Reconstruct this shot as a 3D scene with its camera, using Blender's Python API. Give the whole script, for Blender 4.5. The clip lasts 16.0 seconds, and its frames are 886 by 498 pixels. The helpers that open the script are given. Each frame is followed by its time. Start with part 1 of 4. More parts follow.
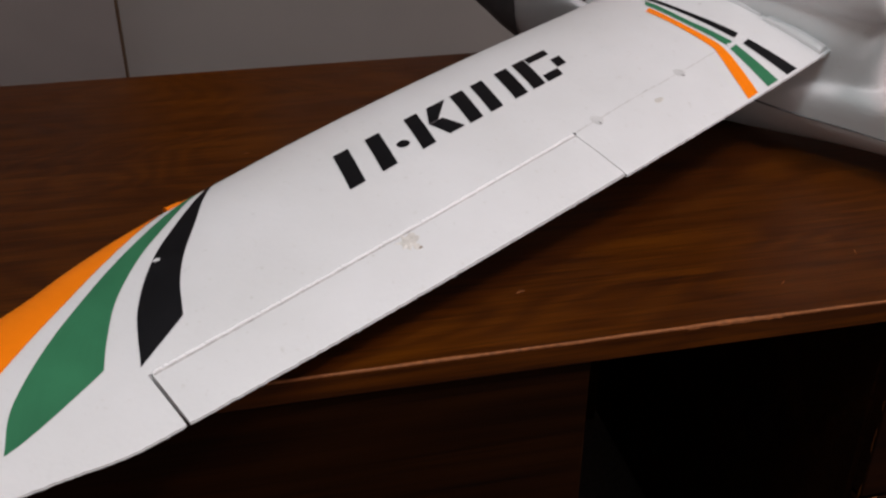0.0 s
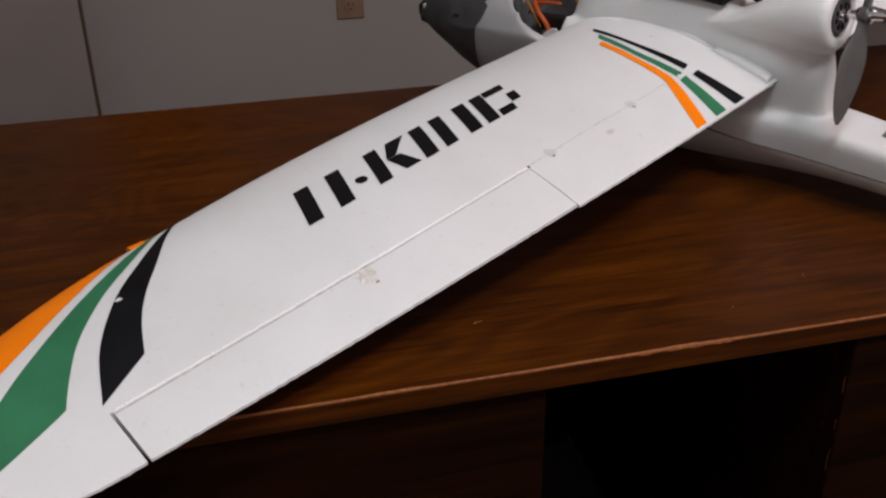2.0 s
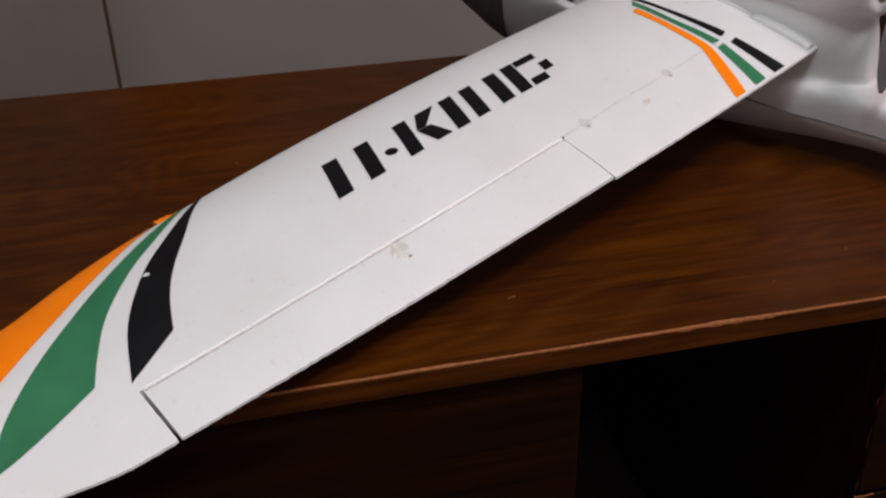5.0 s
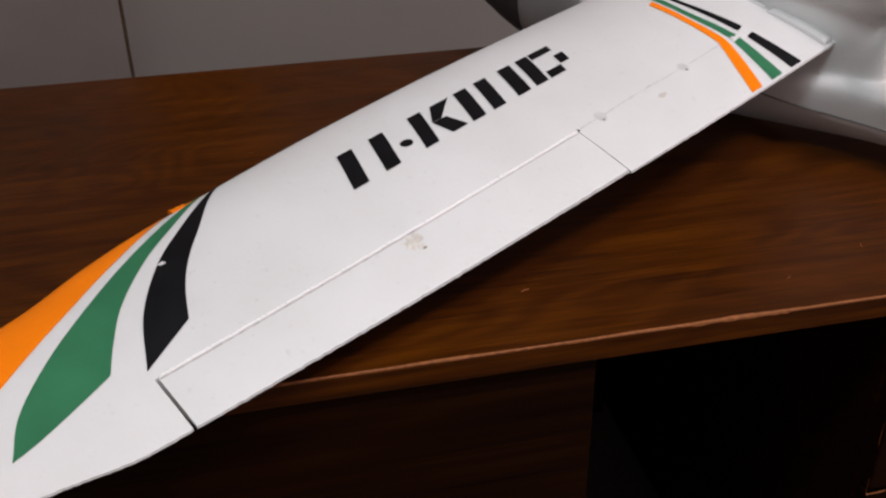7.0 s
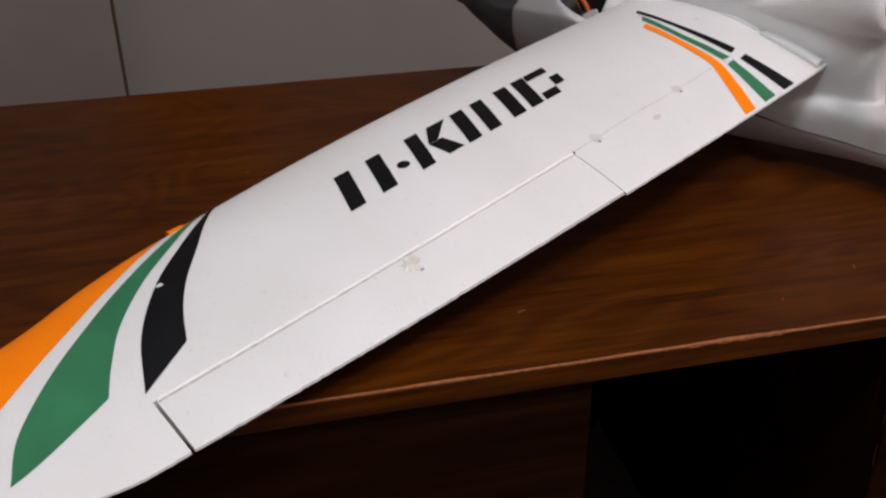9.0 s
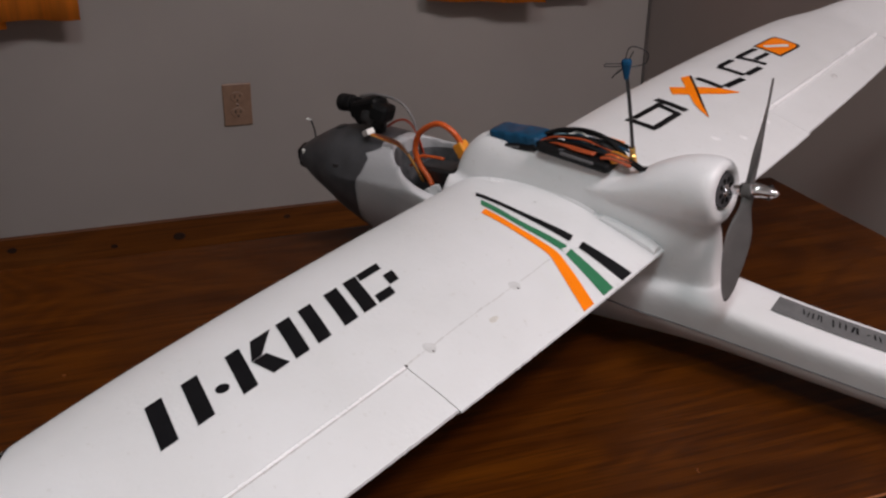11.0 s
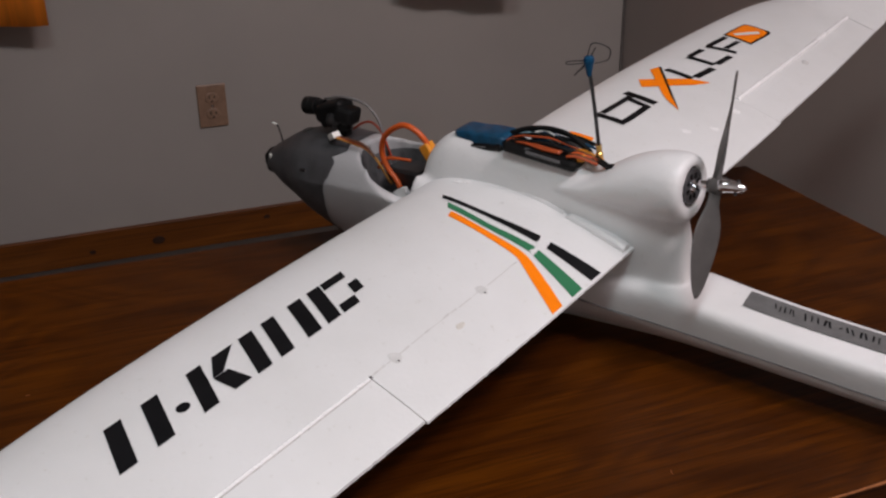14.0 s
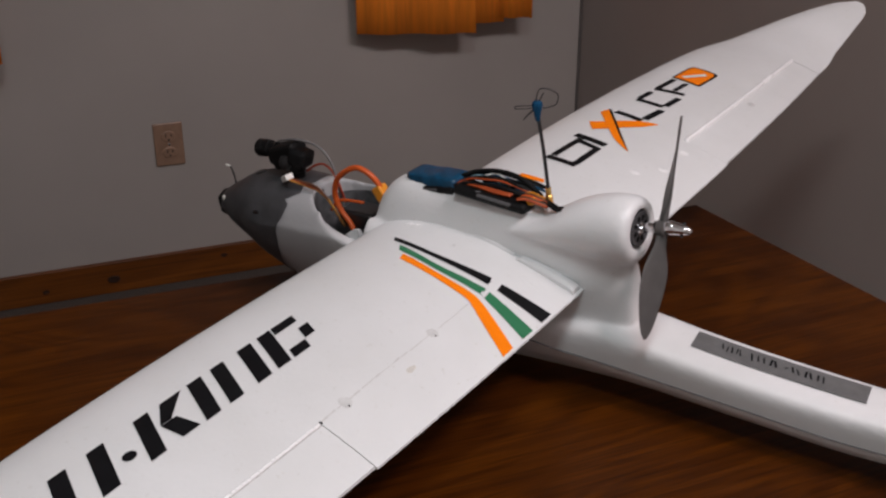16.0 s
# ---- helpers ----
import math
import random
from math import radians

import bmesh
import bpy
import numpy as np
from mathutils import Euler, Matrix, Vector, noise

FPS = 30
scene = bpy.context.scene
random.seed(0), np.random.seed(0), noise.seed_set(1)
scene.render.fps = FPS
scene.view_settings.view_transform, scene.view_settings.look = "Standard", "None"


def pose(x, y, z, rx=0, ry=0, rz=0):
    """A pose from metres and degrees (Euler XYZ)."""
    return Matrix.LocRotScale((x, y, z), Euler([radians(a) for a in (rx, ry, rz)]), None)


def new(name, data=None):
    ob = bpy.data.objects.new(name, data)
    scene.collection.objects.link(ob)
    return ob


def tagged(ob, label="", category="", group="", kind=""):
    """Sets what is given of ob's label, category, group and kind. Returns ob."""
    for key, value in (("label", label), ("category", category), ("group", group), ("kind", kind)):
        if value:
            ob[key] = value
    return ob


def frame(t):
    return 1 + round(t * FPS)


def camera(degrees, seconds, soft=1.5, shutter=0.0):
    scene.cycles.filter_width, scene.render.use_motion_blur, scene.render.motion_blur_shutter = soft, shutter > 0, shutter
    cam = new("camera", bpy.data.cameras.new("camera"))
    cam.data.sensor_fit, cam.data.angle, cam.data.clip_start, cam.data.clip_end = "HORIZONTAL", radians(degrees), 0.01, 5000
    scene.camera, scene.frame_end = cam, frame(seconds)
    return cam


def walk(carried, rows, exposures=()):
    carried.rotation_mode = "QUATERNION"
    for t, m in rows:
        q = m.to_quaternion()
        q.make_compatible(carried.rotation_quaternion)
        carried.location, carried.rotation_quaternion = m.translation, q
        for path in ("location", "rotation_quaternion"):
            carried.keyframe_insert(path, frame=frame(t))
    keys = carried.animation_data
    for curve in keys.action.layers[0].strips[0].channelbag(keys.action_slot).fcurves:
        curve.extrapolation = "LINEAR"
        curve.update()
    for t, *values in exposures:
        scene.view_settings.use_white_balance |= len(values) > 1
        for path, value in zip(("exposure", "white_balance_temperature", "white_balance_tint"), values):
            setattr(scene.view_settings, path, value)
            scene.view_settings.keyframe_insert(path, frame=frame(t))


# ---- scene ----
cam = camera(48.65, 16.0, soft=2.4)
ROWS = [
    (0.0, -0.3712, -0.5224, 0.9333, 60.68, -0.03, -13.22),
    (0.5, -0.3708, -0.5250, 0.9402, 61.69, 0.03, -13.26),
    (1.0, -0.3652, -0.5292, 0.9496, 62.53, -0.19, -14.60),
    (1.5, -0.3607, -0.5375, 0.9519, 62.50, 0.32, -14.23),
    (2.0, -0.3557, -0.5394, 0.9484, 62.03, 0.57, -14.67),
    (2.5, -0.3542, -0.5421, 0.9483, 62.29, 0.94, -14.42),
    (3.0, -0.3574, -0.5446, 0.9490, 62.25, 0.75, -14.39),
    (3.5, -0.3586, -0.5327, 0.9448, 61.59, 1.30, -14.42),
    (4.0, -0.3617, -0.5247, 0.9420, 61.22, 1.32, -13.80),
    (6.5, -0.3640, -0.5199, 0.9383, 59.83, 0.88, -13.92),
    (7.0, -0.3677, -0.5202, 0.9392, 60.11, 0.83, -13.14),
    (7.5, -0.3668, -0.5199, 0.9419, 60.40, 1.06, -13.43),
    (8.0, -0.3725, -0.5210, 0.9423, 60.50, 0.73, -13.36),
    (10.3, -0.3594, -0.4980, 0.9933, 64.39, 0.28, -14.44),
    (10.5, -0.3466, -0.4813, 1.0069, 65.79, -1.14, -16.48),
    (11.0, -0.3061, -0.4545, 1.0136, 66.03, -0.83, -20.20),
    (11.5, -0.2892, -0.4478, 1.0116, 65.98, -0.62, -21.53),
    (12.0, -0.2835, -0.4423, 1.0182, 66.30, -0.93, -22.30),
    (12.5, -0.2836, -0.4432, 1.0211, 66.50, -0.75, -22.45),
    (13.0, -0.2804, -0.4451, 1.0206, 66.48, -0.44, -22.68),
    (13.5, -0.2804, -0.4514, 1.0258, 65.22, 1.30, -20.32),
    (14.0, -0.2804, -0.4457, 1.0199, 65.45, 0.62, -21.48),
    (14.5, -0.2822, -0.4440, 1.0224, 66.27, 0.39, -21.84),
    (15.0, -0.2666, -0.4434, 1.0129, 66.05, 0.28, -23.79),
    (15.5, -0.2683, -0.4449, 1.0158, 66.48, 0.07, -23.93),
    (16.0, -0.2721, -0.4503, 1.0281, 67.46, 0.04, -23.64),
]
walk(cam, [(t, pose(x, y, z, rx, ry, rz)) for t, x, y, z, rx, ry, rz in ROWS], exposures=((0.0, -0.08), (4.0, -0.07), (6.5, 0.10), (8.2, 0.10), (10.3, -0.03), (16.0, -0.03)))

# ---- light ----
world = bpy.data.worlds.new("world")
scene.world = world
world.use_nodes = True
world.node_tree.nodes["Background"].inputs[0].default_value = (0.02, 0.018, 0.016, 1)
world.node_tree.nodes["Background"].inputs[1].default_value = 0.3
# both unseen: warm key inferred overhead, cool fill added for left-facing sides
LAMPS = ((0.66, -0.72, 25.8, (1.0, 0.853, 0.885)), (-0.32, -0.62, 14.6, (0.865, 0.950, 0.995)))
for lx, ly, watts, tint in LAMPS:
    lamp = bpy.data.lights.new("ceiling_key_fill", "AREA")
    lamp.shape, lamp.size, lamp.size_y, lamp.energy, lamp.color = "RECTANGLE", 0.55, 0.35, watts, tint
    new("ceiling_key_fill", lamp).matrix_world = pose(lx, ly, 2.31)


# ---- materials ----
def mat(name, base, rough=0.5, metal=0.0, coat=0.0):
    m = bpy.data.materials.new(name)
    m.use_nodes = True
    b = m.node_tree.nodes["Principled BSDF"]
    b.inputs["Base Color"].default_value = (*base, 1)
    b.inputs["Roughness"].default_value = rough
    b.inputs["Metallic"].default_value = metal
    b.inputs["Coat Weight"].default_value = coat
    return m


class Nodes:
    """Builds a node tree in short lines."""

    def __init__(self, m):
        self.t = m.node_tree
        self.b = self.t.nodes["Principled BSDF"]

    def add(self, kind, ins=(), operation="", blend="", bands=""):
        n = self.t.nodes.new(kind)
        if operation:
            n.operation = operation
        if blend:
            n.data_type, n.blend_type = "RGBA", blend
        if bands:
            n.bands_direction = bands
        for k, v in dict(ins).items():
            if isinstance(v, bpy.types.NodeSocket):
                self.t.links.new(v, n.inputs[k])
            else:
                n.inputs[k].default_value = v
        return n

    def coords(self, scale=(1, 1, 1), which="Object"):
        c = self.add("ShaderNodeTexCoord")
        return self.add("ShaderNodeMapping", {0: c.outputs[which], 3: scale}).outputs[0]

    def noise(self, at, scale, detail=3.0, rough=0.55, distort=0.0):
        return self.add("ShaderNodeTexNoise", {"Vector": at, "Scale": scale, "Detail": detail, "Roughness": rough, "Distortion": distort}).outputs[0]

    def ramp(self, fac, stops):
        r = self.add("ShaderNodeValToRGB", {0: fac})
        e = r.color_ramp.elements
        while len(e) < len(stops):
            e.new(0.5)
        for el, (p, c) in zip(e, stops):
            el.position, el.color = p, (*c, 1) if len(c) == 3 else c
        return r.outputs[0]

    def mix(self, fac, a, b, kind="MIX"):
        return self.add("ShaderNodeMix", {0: fac, 6: a, 7: b}, blend=kind).outputs[2]

    def bump(self, height, strength, distance, normal=None):
        ins = {"Strength": strength, "Distance": distance, "Height": height}
        if normal:
            ins["Normal"] = normal
        return self.add("ShaderNodeBump", ins).outputs[0]

    def out(self, **sockets):
        for k, v in sockets.items():
            k = k.replace("_", " ")
            if isinstance(v, bpy.types.NodeSocket):
                self.t.links.new(v, self.b.inputs[k])
            else:
                self.b.inputs[k].default_value = v


def foam_material(name, light, dark, rough, coat):
    """Moulded bead foam: faint bead cells, scuffs and yellowing."""
    m = mat(name, light, rough, 0, coat)
    n = Nodes(m)
    at = n.coords()
    stain = n.ramp(n.noise(at, 9.0, 4.0), [(0.35, (0, 0, 0)), (0.75, (1, 1, 1))])
    speck = n.ramp(n.noise(at, 160.0, 2.0), [(0.66, (0, 0, 0)), (0.80, (1, 1, 1))])
    col = n.mix(stain, (*light, 1), (*dark, 1))
    col = n.mix(n.add("ShaderNodeMath", {0: speck, 1: 0.45}, operation="MULTIPLY").outputs[0], col, (dark[0] * 0.8, dark[1] * 0.78, dark[2] * 0.72, 1))
    cells = n.add("ShaderNodeTexVoronoi", {"Vector": at, "Scale": 260.0}).outputs[0]
    dents = n.noise(at, 45.0, 3.0)
    nb = n.bump(cells, 0.20, 0.0006)
    n.out(Base_Color=col, Normal=n.bump(dents, 0.22, 0.0015, nb), Roughness=n.ramp(n.noise(at, 30.0), [(0.3, (rough - 0.07,) * 3), (0.7, (rough + 0.08,) * 3)]))
    return m


def wood_material(name, stops, along, across, rough, coat, rings=1.0, bump=0.15, spec=0.4):
    """Veneer with cathedral growth rings, fine pores and streaks along x."""
    m = mat(name, stops[0][1], rough, 0, coat)
    n = Nodes(m)

    def madd(a, b, c):
        return n.add("ShaderNodeMath", {0: a, 1: b, 2: c}, operation="MULTIPLY_ADD").outputs[0]
    figure = n.noise(n.coords((along * 0.55, across * 0.55, across * 0.55)), 1.0, 2.0, 0.45, 0.5 * rings)
    ring = n.add("ShaderNodeMath", {0: madd(figure, 95.0, 0.0)}, operation="SINE").outputs[0]
    tone = n.noise(n.coords((along, across, across)), 1.0, 4.0, 0.55, 1.0)
    streak = n.noise(n.coords((along * 1.3, across * 11, across * 11)), 1.0, 5.0, 0.62, 0.6)
    pores = n.noise(n.coords((along * 4.5, across * 36, across * 36)), 1.0, 2.0, 0.6)
    v = madd(ring, 0.050, madd(tone, 0.45, madd(streak, 0.55, 0.0)))
    col = n.ramp(v, stops)
    dark = n.ramp(pores, [(0.30, (0.45, 0.41, 0.39)), (0.52, (1.08, 1.05, 1.0))])
    col = n.mix(0.9, col, dark, "MULTIPLY")
    wear = n.noise(n.coords((6, 6, 6)), 1.0, 5.0, 0.6)
    n.out(Base_Color=col, Specular_IOR_Level=spec, Normal=n.bump(pores, bump, 0.0004), Roughness=n.ramp(wear, [(0.3, (rough - 0.08,) * 3), (0.7, (rough + 0.12,) * 3)]))
    return m


FOAM = foam_material("white_foam", (0.70, 0.71, 0.712), (0.64, 0.648, 0.642), 0.5, 0.05)
FOAM_SMOOTH = foam_material("white_foam_gloss", (0.71, 0.715, 0.72), (0.645, 0.648, 0.645), 0.36, 0.15)
# paler than the foam: the shine of hinge beads and tape is coloured in
GLEAM = foam_material("gleam_white_foam", (0.90, 0.905, 0.91), (0.84, 0.845, 0.845), 0.22, 0.4)
# foam turning greyer, unevenly, towards the painted nose
SHELL = foam_material("foam_greyer_ahead", (0.71, 0.715, 0.72), (0.645, 0.648, 0.645), 0.4, 0.1)
_n = Nodes(SHELL)
_at = _n.coords()
_reach = _n.add("ShaderNodeSeparateXYZ", {0: _at}).outputs[0]
_reach = _n.add("ShaderNodeMath", {0: _n.noise(_at, 22.0, 4.0), 1: 0.05, 2: _reach}, operation="MULTIPLY_ADD").outputs[0]
_greyer = _n.ramp(_reach, [(0.318, (0, 0, 0)), (0.370, (0.85, 0.85, 0.85))])
_n.out(Base_Color=_n.mix(_greyer, _n.b.inputs["Base Color"].links[0].from_socket, (0.34, 0.34, 0.35, 1)))
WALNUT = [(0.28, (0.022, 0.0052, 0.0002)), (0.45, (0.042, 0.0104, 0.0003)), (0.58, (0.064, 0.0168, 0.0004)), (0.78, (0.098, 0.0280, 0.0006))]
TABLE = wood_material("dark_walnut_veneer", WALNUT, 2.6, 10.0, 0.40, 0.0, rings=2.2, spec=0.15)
# same walnut darkened, the shade under the desk top put into its colour
TABLE_SHADE = wood_material("walnut_veneer_in_shade", [(p, tuple(0.22 * c for c in col)) for p, col in WALNUT], 1.1, 7.5, 0.6, 0.0, spec=0.06)
PINE = wood_material("stained_pine", [(0.30, (0.085, 0.024, 0.002)), (0.52, (0.16, 0.047, 0.004)), (0.72, (0.22, 0.070, 0.008))], 1.2, 12.0, 0.45, 0.1)
def plaster(name, base):
    m = mat(name, base, 0.75)
    n = Nodes(m)
    at = n.coords()
    col = n.ramp(n.noise(at, 2.2, 4.0), [(0.3, tuple(c * 0.94 for c in base)), (0.7, tuple(min(1, c * 1.05) for c in base))])
    n.out(Base_Color=col, Normal=n.bump(n.noise(at, 240.0, 3.0), 0.12, 0.0008))
    return m


def carpet(name, base):
    m = mat(name, base, 0.95)
    n = Nodes(m)
    at = n.coords()
    col = n.ramp(n.noise(at, 180.0, 3.0), [(0.3, tuple(c * 0.65 for c in base)), (0.7, tuple(c * 1.3 for c in base))])
    n.out(Base_Color=col, Normal=n.bump(n.noise(at, 320.0, 3.0), 0.6, 0.004))
    return m


def cloth(name, base):
    m = mat(name, base, 0.85)
    n = Nodes(m)
    at = n.coords()
    col = n.ramp(n.noise(n.coords((60, 60, 4)), 1.0, 3.0), [(0.3, tuple(c * 0.8 for c in base)), (0.7, tuple(min(1, c * 1.15) for c in base))])
    n.out(Base_Color=col, Normal=n.bump(n.noise(at, 500.0, 2.0), 0.3, 0.0006))
    return m


def plain(name, base, rough=0.5, metal=0.0, coat=0.0, grain=60.0, amount=0.12, bump=0.05):
    """A plain surface with slight unevenness of tone and gloss."""
    m = mat(name, base, rough, metal, coat)
    n = Nodes(m)
    at = n.coords()
    col = n.ramp(n.noise(at, grain, 4.0), [(0.3, tuple(c * (1 - amount) for c in base)), (0.7, tuple(min(1, c * (1 + amount)) for c in base))])
    n.out(Base_Color=col, Normal=n.bump(n.noise(at, grain * 4, 2.0), bump, 0.0006), Roughness=n.ramp(n.noise(at, grain * 0.6), [(0.3, (max(0.03, rough - 0.06),) * 3), (0.7, (min(1, rough + 0.08),) * 3)]))
    return m


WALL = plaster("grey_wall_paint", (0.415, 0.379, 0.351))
# side wall colour set apart, somewhat darker than the north wall
WALL_SIDE = plaster("side_wall_grey", (0.355, 0.306, 0.282))
OFF_WHITE = plaster("off_white_bounce_wall", (0.72, 0.69, 0.66))
CEILING = plaster("white_ceiling_paint", (0.75, 0.74, 0.72))
CARPET = carpet("grey_carpet", (0.085, 0.070, 0.061))
CURTAIN = cloth("amber_curtain_cloth", (0.88, 0.235, 0.012))
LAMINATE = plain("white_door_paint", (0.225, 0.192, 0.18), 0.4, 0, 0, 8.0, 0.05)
KNOT = plain("pine_knot", (0.030, 0.009, 0.002), 0.85)
EDGE_BROWN = plain("brown_edge_strip", (0.07, 0.035, 0.012), 0.45)
EDGE_WORN = plain("worn_raw_edge", (0.24, 0.078, 0.018), 0.7, 0, 0, 220.0, 0.35, 0.4)
IVORY = plain("ivory_plastic", (0.30, 0.185, 0.125), 0.35)
BLACK_INK = plain("black_print", (0.006, 0.006, 0.007), 0.55, 0, 0, 40.0, 0.2)
GREEN_INK = plain("green_print", (0.036, 0.172, 0.082), 0.42, 0, 0, 25.0, 0.10)
ORANGE_INK = plain("orange_print", (0.95, 0.225, 0.004), 0.42, 0, 0, 25.0, 0.06)
BLACK_PLASTIC = plain("black_plastic", (0.014, 0.014, 0.015), 0.35, 0, 0.1)
GREY_PAINT = plain("grey_nose_paint", (0.052, 0.052, 0.056), 0.55, 0, 0, 50.0, 0.25, 0.25)
GREY_TAPE = plain("grey_cloth_tape", (0.115, 0.115, 0.115), 0.5, 0, 0, 90.0, 0.12, 0.2)
PARTING = plain("grey_parting_line", (0.135, 0.130, 0.130), 0.8)
PROP_GREY = plain("grey_nylon", (0.080, 0.075, 0.073), 0.42)
STEEL = plain("polished_aluminium", (0.78, 0.78, 0.80), 0.14, 1.0)
GOLD = plain("gold_plating", (0.80, 0.52, 0.16), 0.25, 1.0)
MOTOR_GREY = plain("anodised_grey", (0.16, 0.16, 0.17), 0.35, 0.7)
BLUE = plain("blue_shrink_wrap", (0.004, 0.050, 0.105), 0.40, 0, 0.1, 120.0, 0.35, 0.25)
BAY = plain("dark_grey_bay", (0.085, 0.085, 0.089), 0.7, 0, 0, 80.0, 0.4, 0.4)
MATT_BLACK = plain("matt_black_plastic", (0.0042, 0.0042, 0.0045), 0.55)
SILVER = plain("dull_silver_label", (0.085, 0.085, 0.088), 0.4)
ORANGE_WIRE = plain("orange_silicone", (0.56, 0.088, 0.010), 0.45)
RUST_WIRE = plain("rust_red_silicone", (0.36, 0.06, 0.012), 0.5)
RED_WIRE = plain("red_silicone", (0.32, 0.040, 0.014), 0.45)
YELLOW_WIRE = plain("yellow_silicone", (0.42, 0.19, 0.03), 0.45)
BROWN_WIRE = plain("brown_silicone", (0.10, 0.035, 0.015), 0.45)
GREY_WIRE = plain("grey_silicone", (0.16, 0.15, 0.15), 0.5)
AMBER = plain("amber_connector", (0.72, 0.27, 0.02), 0.4)
WHITE_PLASTIC = plain("white_plastic", (0.75, 0.74, 0.70), 0.4)
BROWN_GLUE = plain("browned_glue", (0.30, 0.25, 0.20), 0.4)
GLUE = plain("dried_glue", (0.63, 0.61, 0.565), 0.3, 0, 0.3, 120.0, 0.2, 0.3)
SMUDGE = plain("smudged_score_line", (0.585, 0.585, 0.575), 0.6, 0, 0, 160.0, 0.12)
HINGE_SHADOW = plain("grey_hinge_shadow", (0.47, 0.46, 0.45), 0.6, 0, 0, 200.0, 0.3)
STRIP_GREY = plain("dull_grey_strip", (0.125, 0.110, 0.102), 0.6)
CLEAR = plain("hinge_tape", (0.625, 0.628, 0.622), 0.22, 0, 0.3)
GLOW = mat("lamp_diffuser", (0.9, 0.88, 0.84), 0.6)
Nodes(GLOW).out(Emission_Color=(1.0, 0.88, 0.76, 1), Emission_Strength=1.5)


Nodes(MATT_BLACK).out(Specular_IOR_Level=0.2)
Nodes(BLUE).out(Specular_IOR_Level=0.25)
for ink in (BLACK_INK, GREEN_INK, ORANGE_INK):
    Nodes(ink).out(Specular_IOR_Level=0.12)


# ---- building helpers ----
def mesh_of(bm, material, smooth=False):
    me = bpy.data.meshes.new("mesh")
    bmesh.ops.recalc_face_normals(bm, faces=bm.faces)
    bm.to_mesh(me)
    bm.free()
    me.materials.append(material)
    if smooth:
        me.polygons.foreach_set("use_smooth", [True] * len(me.polygons))
    return me


def part(name, bm, material, parent=None, label="", smooth=False):
    ob = new(name, mesh_of(bm, material, smooth) if isinstance(bm, bmesh.types.BMesh) else bm)
    if parent:
        ob.parent = parent
    if label:
        tagged(ob, label)
    return ob


def box(lo, hi, bevel=0.0, segments=2, bm=None):
    own = bmesh.new()
    bmesh.ops.create_cube(own, size=1.0)
    for v in own.verts:
        v.co = Vector([lo[i] + (v.co[i] + 0.5) * (hi[i] - lo[i]) for i in range(3)])
    if bevel:
        bmesh.ops.bevel(own, geom=own.edges[:], offset=bevel, segments=segments, affect="EDGES", profile=0.5)
    return join(bm, own) if bm else own


def join(bm, other):
    me = bpy.data.meshes.new("tmp")
    other.to_mesh(me)
    other.free()
    bm.from_mesh(me)
    bpy.data.meshes.remove(me)
    return bm


def loft(rings, caps=True, closed=True, bm=None):
    """Skin a row of rings, each the same number of points."""
    bm = bm or bmesh.new()
    vs = [[bm.verts.new(p) for p in r] for r in rings]
    n = len(rings[0])
    for a, b in zip(vs, vs[1:]):
        for i in range(n if closed else n - 1):
            j = (i + 1) % n
            bm.faces.new((a[i], a[j], b[j], b[i]))
    if caps:
        bm.faces.new(vs[0][::-1])
        bm.faces.new(vs[-1])
    return bm


def tube(points, radius, sides=10, bm=None, steps=6):
    """A round wire through the points, smoothed."""
    pts = [Vector(p) for p in points]
    ext = [pts[0] * 2 - pts[1]] + pts + [pts[-1] * 2 - pts[-2]]
    line = []
    for i in range(1, len(ext) - 2):
        a, b, c, d = ext[i - 1:i + 3]
        for k in range(steps):
            t = k / steps
            line.append(0.5 * (2 * b + (c - a) * t + (2 * a - 5 * b + 4 * c - d) * t * t + (3 * b - a - 3 * c + d) * t ** 3))
    line.append(pts[-1])
    rings, side = [], None
    for i, p in enumerate(line):
        d = (line[min(i + 1, len(line) - 1)] - line[max(i - 1, 0)]).normalized()
        side = (side - d * side.dot(d)).normalized() if side else d.orthogonal().normalized()
        up = d.cross(side)
        rings.append([p + radius * (math.cos(a) * side + math.sin(a) * up) for a in (2 * math.pi * k / sides for k in range(sides))])
    return loft(rings, bm=bm)


def lathe(profile, m, sides=32, bm=None, caps=True):
    """Turn (radius, height) pairs round the local z axis of m."""
    rings = [[m @ Vector((r * math.cos(a), r * math.sin(a), h)) for a in (2 * math.pi * k / sides for k in range(sides))] for r, h in profile]
    return loft(rings, caps=caps, bm=bm)


# ---- the room ----
TOP = 0.552
WALL_Y, WALL_X = 1.90, 1.171


def slab(name, lo, hi, material, label, category="wall"):
    return tagged(part(name, box(lo, hi), material), label, category, kind="structure")


slab("floor", (-1.9, -2.3, -0.10), (1.29, 2.02, 0.0), CARPET, "grey short-pile carpet floor of the room", "floor")
slab("wall_north", (-1.9, WALL_Y, 0.0), (1.29, 2.02, 2.4), WALL, "grey painted plaster wall behind the table")
slab("wall_east", (WALL_X, -2.3, 0.0), (1.29, WALL_Y, 2.4), WALL_SIDE, "grey side wall of the room, coloured darker than the north wall")
# west and south walls are unseen, kept off-white to bounce fill light
slab("wall_west", (-1.9, -2.3, 0.0), (-1.78, WALL_Y, 2.4), OFF_WHITE, "unseen off-white wall that bounces fill light")
slab("wall_south", (-1.78, -2.3, 0.0), (WALL_X, -2.18, 2.4), OFF_WHITE, "unseen off-white wall that bounces fill light")
